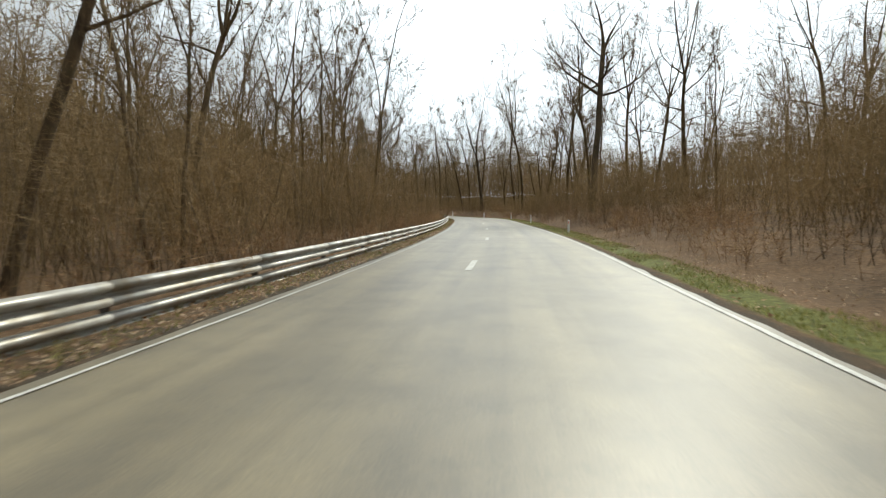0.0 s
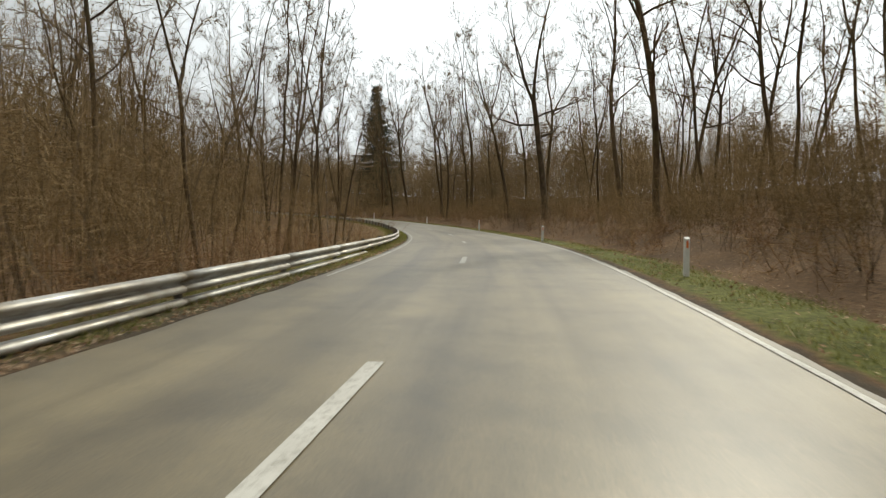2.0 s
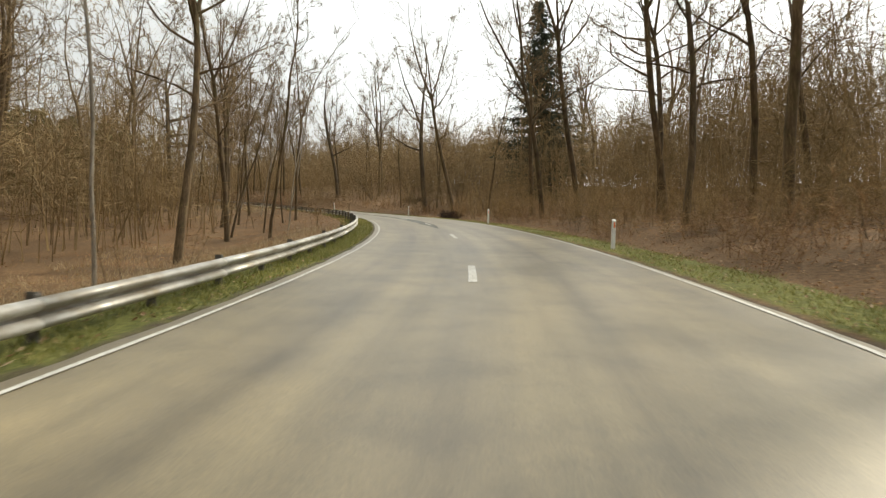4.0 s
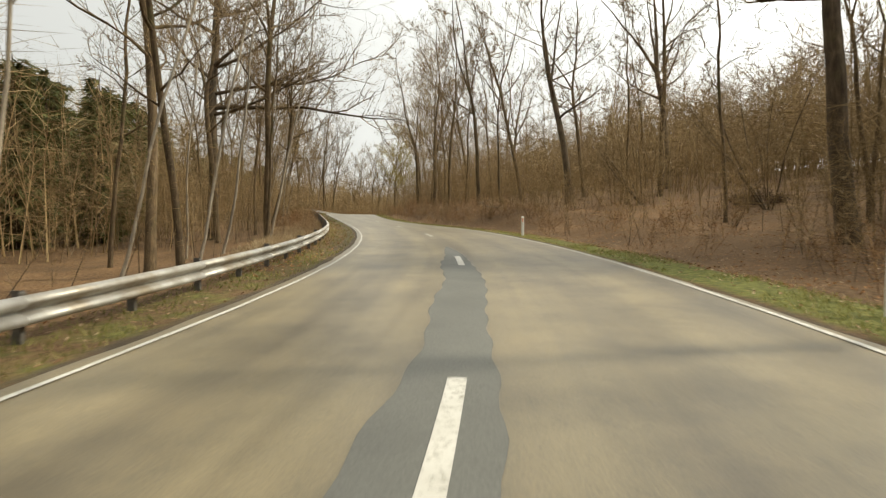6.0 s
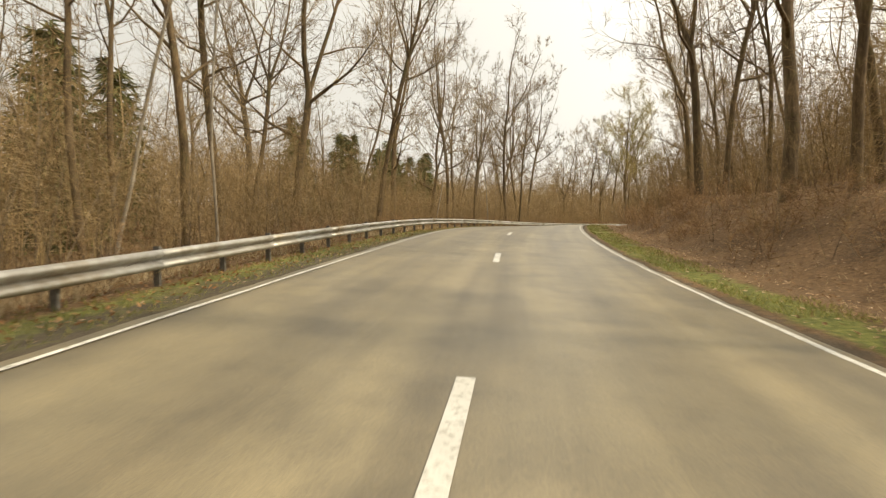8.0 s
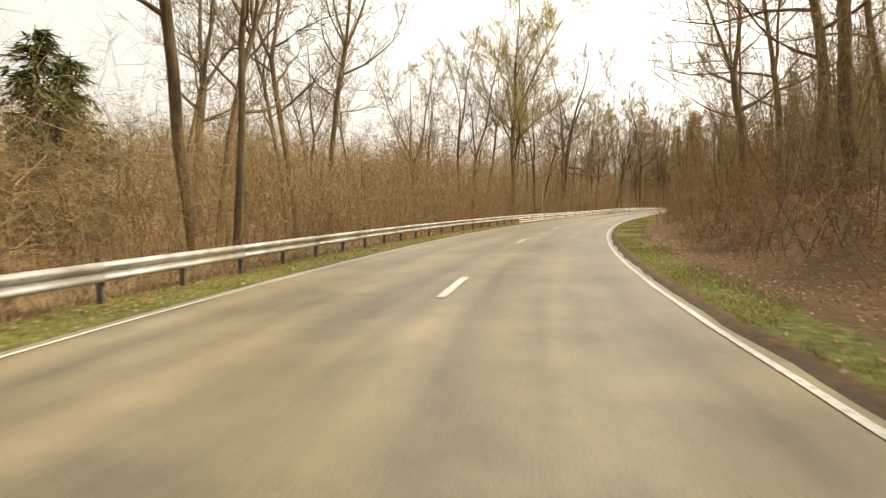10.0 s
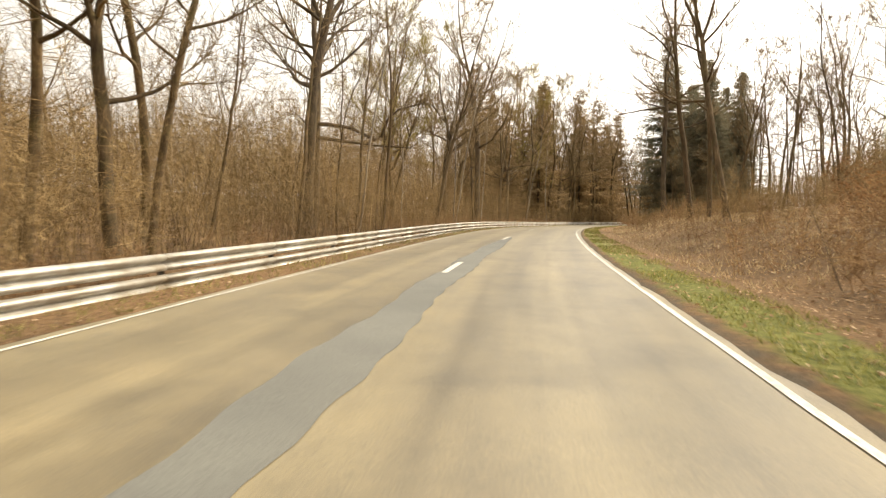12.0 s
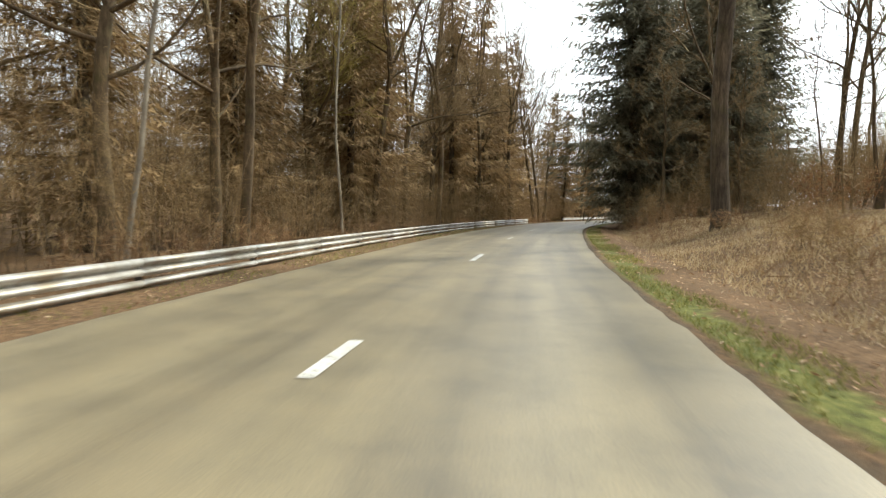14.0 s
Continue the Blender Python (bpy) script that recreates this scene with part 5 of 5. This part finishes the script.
def leafy_bush(seed, s, off, wide, high, density):
    rng2 = random.Random(seed)
    x, y, z = ground_at(s, off)
    ob = thing("beech_bush", "bush with rust-brown dead leaves on the bank", "bush", (x, y, z), "rust-brown bushes")
    t = Twigs()
    lv = []
    for _ in range(int(18 * density)):
        a, r = rng2.uniform(0, 6.283), wide * 0.35 * math.sqrt(rng2.random())
        p0 = Vector((math.cos(a) * r, math.sin(a) * r, -0.05))
        pts = limb(rng2, p0, Vector((math.cos(a) * 0.5, math.sin(a) * 0.5, 1)).normalized(), high * rng2.uniform(0.6, 1.05), 4, 0.2, 0.02)
        t.tube(pts, [0.022, 0.018, 0.013, 0.009, 0.004], 3)
        for _ in range(16):
            i = rng2.randrange(1, 4)
            b0 = pts[i].lerp(pts[i + 1], rng2.random())
            tip = b0 + rand_dir(rng2, 0.15) * rng2.uniform(0.3, 0.9) * wide * 0.35
            t.blade(b0, tip, 0.008, rng2)
            for _ in range(7):
                c = b0.lerp(tip, rng2.uniform(0.25, 1.05)) + rand_dir(rng2) * 0.06
                u, w = rand_dir(rng2) * rng2.uniform(0.03, 0.06), rand_dir(rng2) * rng2.uniform(0.02, 0.04)
                lv.append((c - u, c + w, c + u, c - w))
    part("branchwork", t.mesh("branchwork", TWIG), ob)
    part("foliage", mesh_from("foliage", [v for q in lv for v in q], [(4 * i, 4 * i + 1, 4 * i + 2, 4 * i + 3) for i in range(len(lv))], RUST), ob, "rust-brown dead leaves")


for i, (s, off, wide, high, dens) in enumerate([(337, 7.4, 3.2, 2.3, 1.2), (341, 9.2, 3.6, 2.6, 1.2), (345, 10.2, 3.4, 2.4, 1.0), (351, 11.8, 3.4, 2.6, 1.0), (334, 8.6, 3.6, 3.0, 1.2), (329, 6.8, 3.2, 2.6, 1.1), (324, 7.4, 3.2, 2.6, 1.0), (421, 14.5, 3.5, 3.0, 1.0),
                                                 (427, 17.5, 3.5, 3.6, 1.0), (414, 16.0, 3.0, 2.6, 0.9), (100, 14.0, 2.6, 1.8, 0.7), (110, 12.0, 2.6, 1.6, 0.7), (212, -8.2, 1.8, 1.6, 0.5), (309, -8.2, 2.0, 1.8, 0.6), (313, -8.4, 1.8, 1.5, 0.5), (297, 8.0, 3.2, 2.8, 0.7)]):
    leafy_bush(200 + i, s, off, wide, high, dens)



def hazel(seed, s, off, high, stems, lean):
    """A many-stemmed shrub whose stems fan out from one stool."""
    rng3 = random.Random(seed)
    x, y, z = ground_at(s, off)
    ob = thing("hazel_shrub", "many-stemmed bare shrub leaning out over the bank", "shrub", (x, y, z), "bare shrubs on the bank")
    a0 = heading(s) + math.pi / 2
    tw = Twigs()
    for _ in range(stems):
        t = Twigs()
        a = a0 + rng3.gauss(0, 1.2)
        d = Vector((math.cos(a) * lean, math.sin(a) * lean, 1)) + rand_dir(rng3) * 0.25
        ln = high * rng3.uniform(0.6, 1.1)
        pts = limb(rng3, Vector((math.cos(a) * 0.2, math.sin(a) * 0.2, -0.1)), d.normalized(), ln, 6, 0.14, 0.0)
        r = rng3.uniform(0.035, 0.07)
        t.tube(pts, [r * (1 - 0.15 * i) for i in range(7)], 5)
        part("stem", t.mesh("stem", BARK_DARK), ob)
        for _ in range(26):
            q = rng3.uniform(1.2, 5.9)
            b0 = pts[int(q)].lerp(pts[int(q) + 1], q % 1)
            sp = limb(rng3, b0, (d.normalized() + rand_dir(rng3, 0.2) * 0.9).normalized(), rng3.uniform(0.5, 1.5), 2, 0.3, 0.03)
            tw.blade(sp[0], sp[2], 0.014, rng3)
            for _ in range(7):
                st = sp[0].lerp(sp[2], rng3.random())
                tw.blade(st, st + rand_dir(rng3, 0.15) * rng3.uniform(0.25, 0.7), 0.008, rng3)
    part("crown", tw.mesh("crown", TWIG), ob)


def bramble(seed, s, off, wide, high):
    """A low mound of dark arching canes."""
    rng3 = random.Random(seed)
    x, y, z = ground_at(s, off)
    ob = thing("bramble_bush", "low dark mound of tangled bramble canes", "bush", (x, y, z), "bramble mounds on the bank")
    t = Twigs()
    for _ in range(260):
        a, r = rng3.uniform(0, 6.283), wide * 0.5 * math.sqrt(rng3.random())
        b = a + rng3.gauss(0, 0.9)
        p0 = Vector((math.cos(a) * r, math.sin(a) * r, -0.05))
        d = Vector((math.cos(b) * 0.5, math.sin(b) * 0.5, 1)).normalized()
        pts = limb(rng3, p0, d, high * rng3.uniform(0.7, 1.4) * (1.15 - 0.5 * r / wide), 4, 0.25, -0.22)
        t.tube(pts, [0.012, 0.011, 0.009, 0.007, 0.003], 3)
        for _ in range(12):
            st = pts[rng3.randrange(1, 5)]
            t.blade(st, st + rand_dir(rng3) * rng3.uniform(0.15, 0.45), 0.012, rng3)
    part("tangle", t.mesh("tangle", CANE), ob)


def fallen_branch(seed, s, off, length, girth):
    rng3 = random.Random(seed)
    x, y, z = ground_at(s, off)
    ob = thing("fallen_branch", "bleached fallen branch lying in dead leaves", "branch", (x, y, z), "fallen branches on the bank")
    a = rng3.uniform(0, 6.283)
    t = Twigs()
    pts = limb(rng3, Vector((0, 0, girth * 0.6)), Vector((math.cos(a), math.sin(a), 0.02)), length, 6, 0.14, 0.0)
    pts = [Vector((p.x, p.y, max(girth * 0.3, p.z))) for p in pts]
    t.tube(pts, [girth * (1 - 0.13 * i) for i in range(7)], 6)
    for i in (2, 3, 5):
        sp = limb(rng3, pts[i], (rand_dir(rng3, 0.7)), length * 0.3, 3, 0.2, 0.0)
        t.tube(sp, [girth * 0.45, girth * 0.35, girth * 0.2, girth * 0.08], 4)
    part("limb", t.mesh("limb", BIRCH), ob)


CANE = mat_twig("bramble_canes", (0.03, 0.02, 0.018), (0.06, 0.04, 0.036), (0.12, 0.085, 0.07))
for i, (s, off, high, stems, lean) in enumerate([(196, 17.4, 8.5, 9, 0.55), (190.7, 21.2, 10, 6, 0.4), (205, 16, 6, 7, 0.5), (183, 19, 7, 5, 0.35)]):
    hazel(400 + i, s, off, high, stems, lean)
bramble(420, 171.6, 7.6, 1.7, 0.7)
bramble(421, 198.2, 18.6, 2.2, 0.8)
for i, (s, off, ln, g) in enumerate([(407.7, 14.9, 4.5, 0.13), (404, 13.2, 2.6, 0.08), (411, 16.5, 3.2, 0.09), (398, 14.0, 2.4, 0.07), (402, 16.8, 3.0, 0.1), (216, 9.5, 3.0, 0.09), (188, 20.5, 3.4, 0.09)]):
    fallen_branch(440 + i, s, off, ln, g)

# ---- verge: grass blades and dead leaves ----


def sprinkle(seed, n, s0, s1, lo, hi):
    g = np.random.default_rng(seed)
    s, q = g.uniform(s0, s1, n), g.random(n)
    a, b = lo(s), hi(s)
    o = a + (b - a) * q
    x, y, z = plan(s, o)
    return g, np.stack([x, y, z + relief(s, o, x, y)], 1), s, q


def grass(seed, n, s0, s1, lo, hi, tall, label, mat=GRASS, wide=0.008, bare=-0.25):
    g, p, s, q = sprinkle(seed, n, s0, s1, lo, hi)
    patch = np.array([noise.noise(Vector((a * 0.5, b * 0.5, 2.0))) for a, b, _ in p])
    p = p[patch > bare]
    m = len(p)
    h = tall * g.uniform(0.4, 1.2, m)
    tip = p + np.stack([g.normal(0, 0.5, m) * h, g.normal(0, 0.5, m) * h, h], 1)
    stuff("grass", blades(g, p - [0, 0, 0.01], tip, np.full(m, wide)), mat, label, "grass")


def leaves(seed, n, s0, s1, lo, hi, label, mat=LEAF):
    g, p, s, q = sprinkle(seed, n, s0, s1, lo, hi)
    m = len(p)
    a, t = g.uniform(0, 6.283, m), g.normal(0, 0.35, (m, 2))
    r = g.uniform(0.02, 0.05, m)
    u = np.stack([np.cos(a), np.sin(a), t[:, 0]], 1) * r[:, None]
    w = np.stack([-np.sin(a), np.cos(a), t[:, 1]], 1) * r[:, None] * 0.6
    p = p + [0, 0, 0.025]
    v = np.stack([p - u, p + w, p + u, p - u, p + u, p - w], 1).reshape(-1, 3)
    stuff("fallen_leaves", v, mat, label, "leaves")


grass(21, 125000, 4, 440, lambda s: right_line(s) + 0.45, lambda s: right_line(s) + verge_wide(s), 0.08, "short olive-green grass on the verge", bare=-0.12)
grass(33, 14000, 4, 440, lambda s: right_line(s) + 0.5, lambda s: right_line(s) + 3.4, 0.12, "dead straw among the verge grass", DRY, 0.006, -0.1)
leaves(34, 9000, 4, 440, lambda s: right_line(s) + 0.4, lambda s: right_line(s) + 2.6, "brown dead leaves blown onto the verge")
grass(22, 50000, 2, 440, lambda s: rail_line(s) - 0.6, lambda s: left_line(s) - 0.35, 0.10, "yellowing grass under the guardrail")
grass(35, 26000, 68, 170, lambda s: rail_line(s) - 0.9, lambda s: left_line(s) - 0.3, 0.11, "green grass between guardrail and road", bare=-0.3)
leaves(23, 26000, 2, 440, lambda s: rail_line(s) - 4, lambda s: left_line(s) - 0.3, "brown dead leaves along the guardrail")
leaves(24, 34000, 10, 440, lambda s: right_line(s) + verge_wide(s) - 0.9, lambda s: right_line(s) + 9, "brown dead leaves on the bank")
grass(25, 45000, 340, 432, lambda s: right_line(s) + 2.2, lambda s: right_line(s) + 14, 0.15, "dry straw-coloured grass on the bank", DRY, 0.011, -0.5)
grass(26, 25000, 88, 150, lambda s: rail_line(s) - 12, lambda s: rail_line(s) - 0.8, 0.3, "dry russet grass below the guardrail", DRY, 0.008, -0.1)
leaves(27, 30000, 84, 185, lambda s: rail_line(s) - 14, lambda s: rail_line(s) - 0.5, "russet dead leaves under the trees", RUST)
grass(28, 40000, 190, 330, lambda s: rail_line(s) - 3.5, lambda s: rail_line(s) - 0.3, 0.35, "pale dry grass behind the guardrail", DRY, 0.009, -0.15)
leaves(36, 42000, 84, 215, lambda s: right_line(s) + verge_wide(s) - 0.5, lambda s: right_line(s) + 17, "red-brown dead leaves under the trees on the bank", RUST)
leaves(37, 12000, 180, 330, lambda s: rail_line(s) - 1.2, lambda s: left_line(s) - 0.7, "rust-coloured leaves under the guardrail", RUST)
leaves(29, 24000, 338, 430, lambda s: right_line(s) + 2.4, lambda s: right_line(s) + 15, "pale tan dead leaves on the sunlit bank")
leaves(30, 16000, 200, 340, lambda s: right_line(s) + 2.2, lambda s: right_line(s) + 8, "rust-brown dead leaves on the bank")
grass(31, 60000, 376, 434, lambda s: right_line(s) + 2.4, lambda s: right_line(s) + 14, 0.18, "sunlit tan grass on the bank by the spruces", DRY, 0.011, -0.5)
leaves(32, 9000, 2, 92, lambda s: rail_line(s) - 0.4, lambda s: left_line(s) - 0.2, "scattered brown leaves and bark on the bare strip by the road")
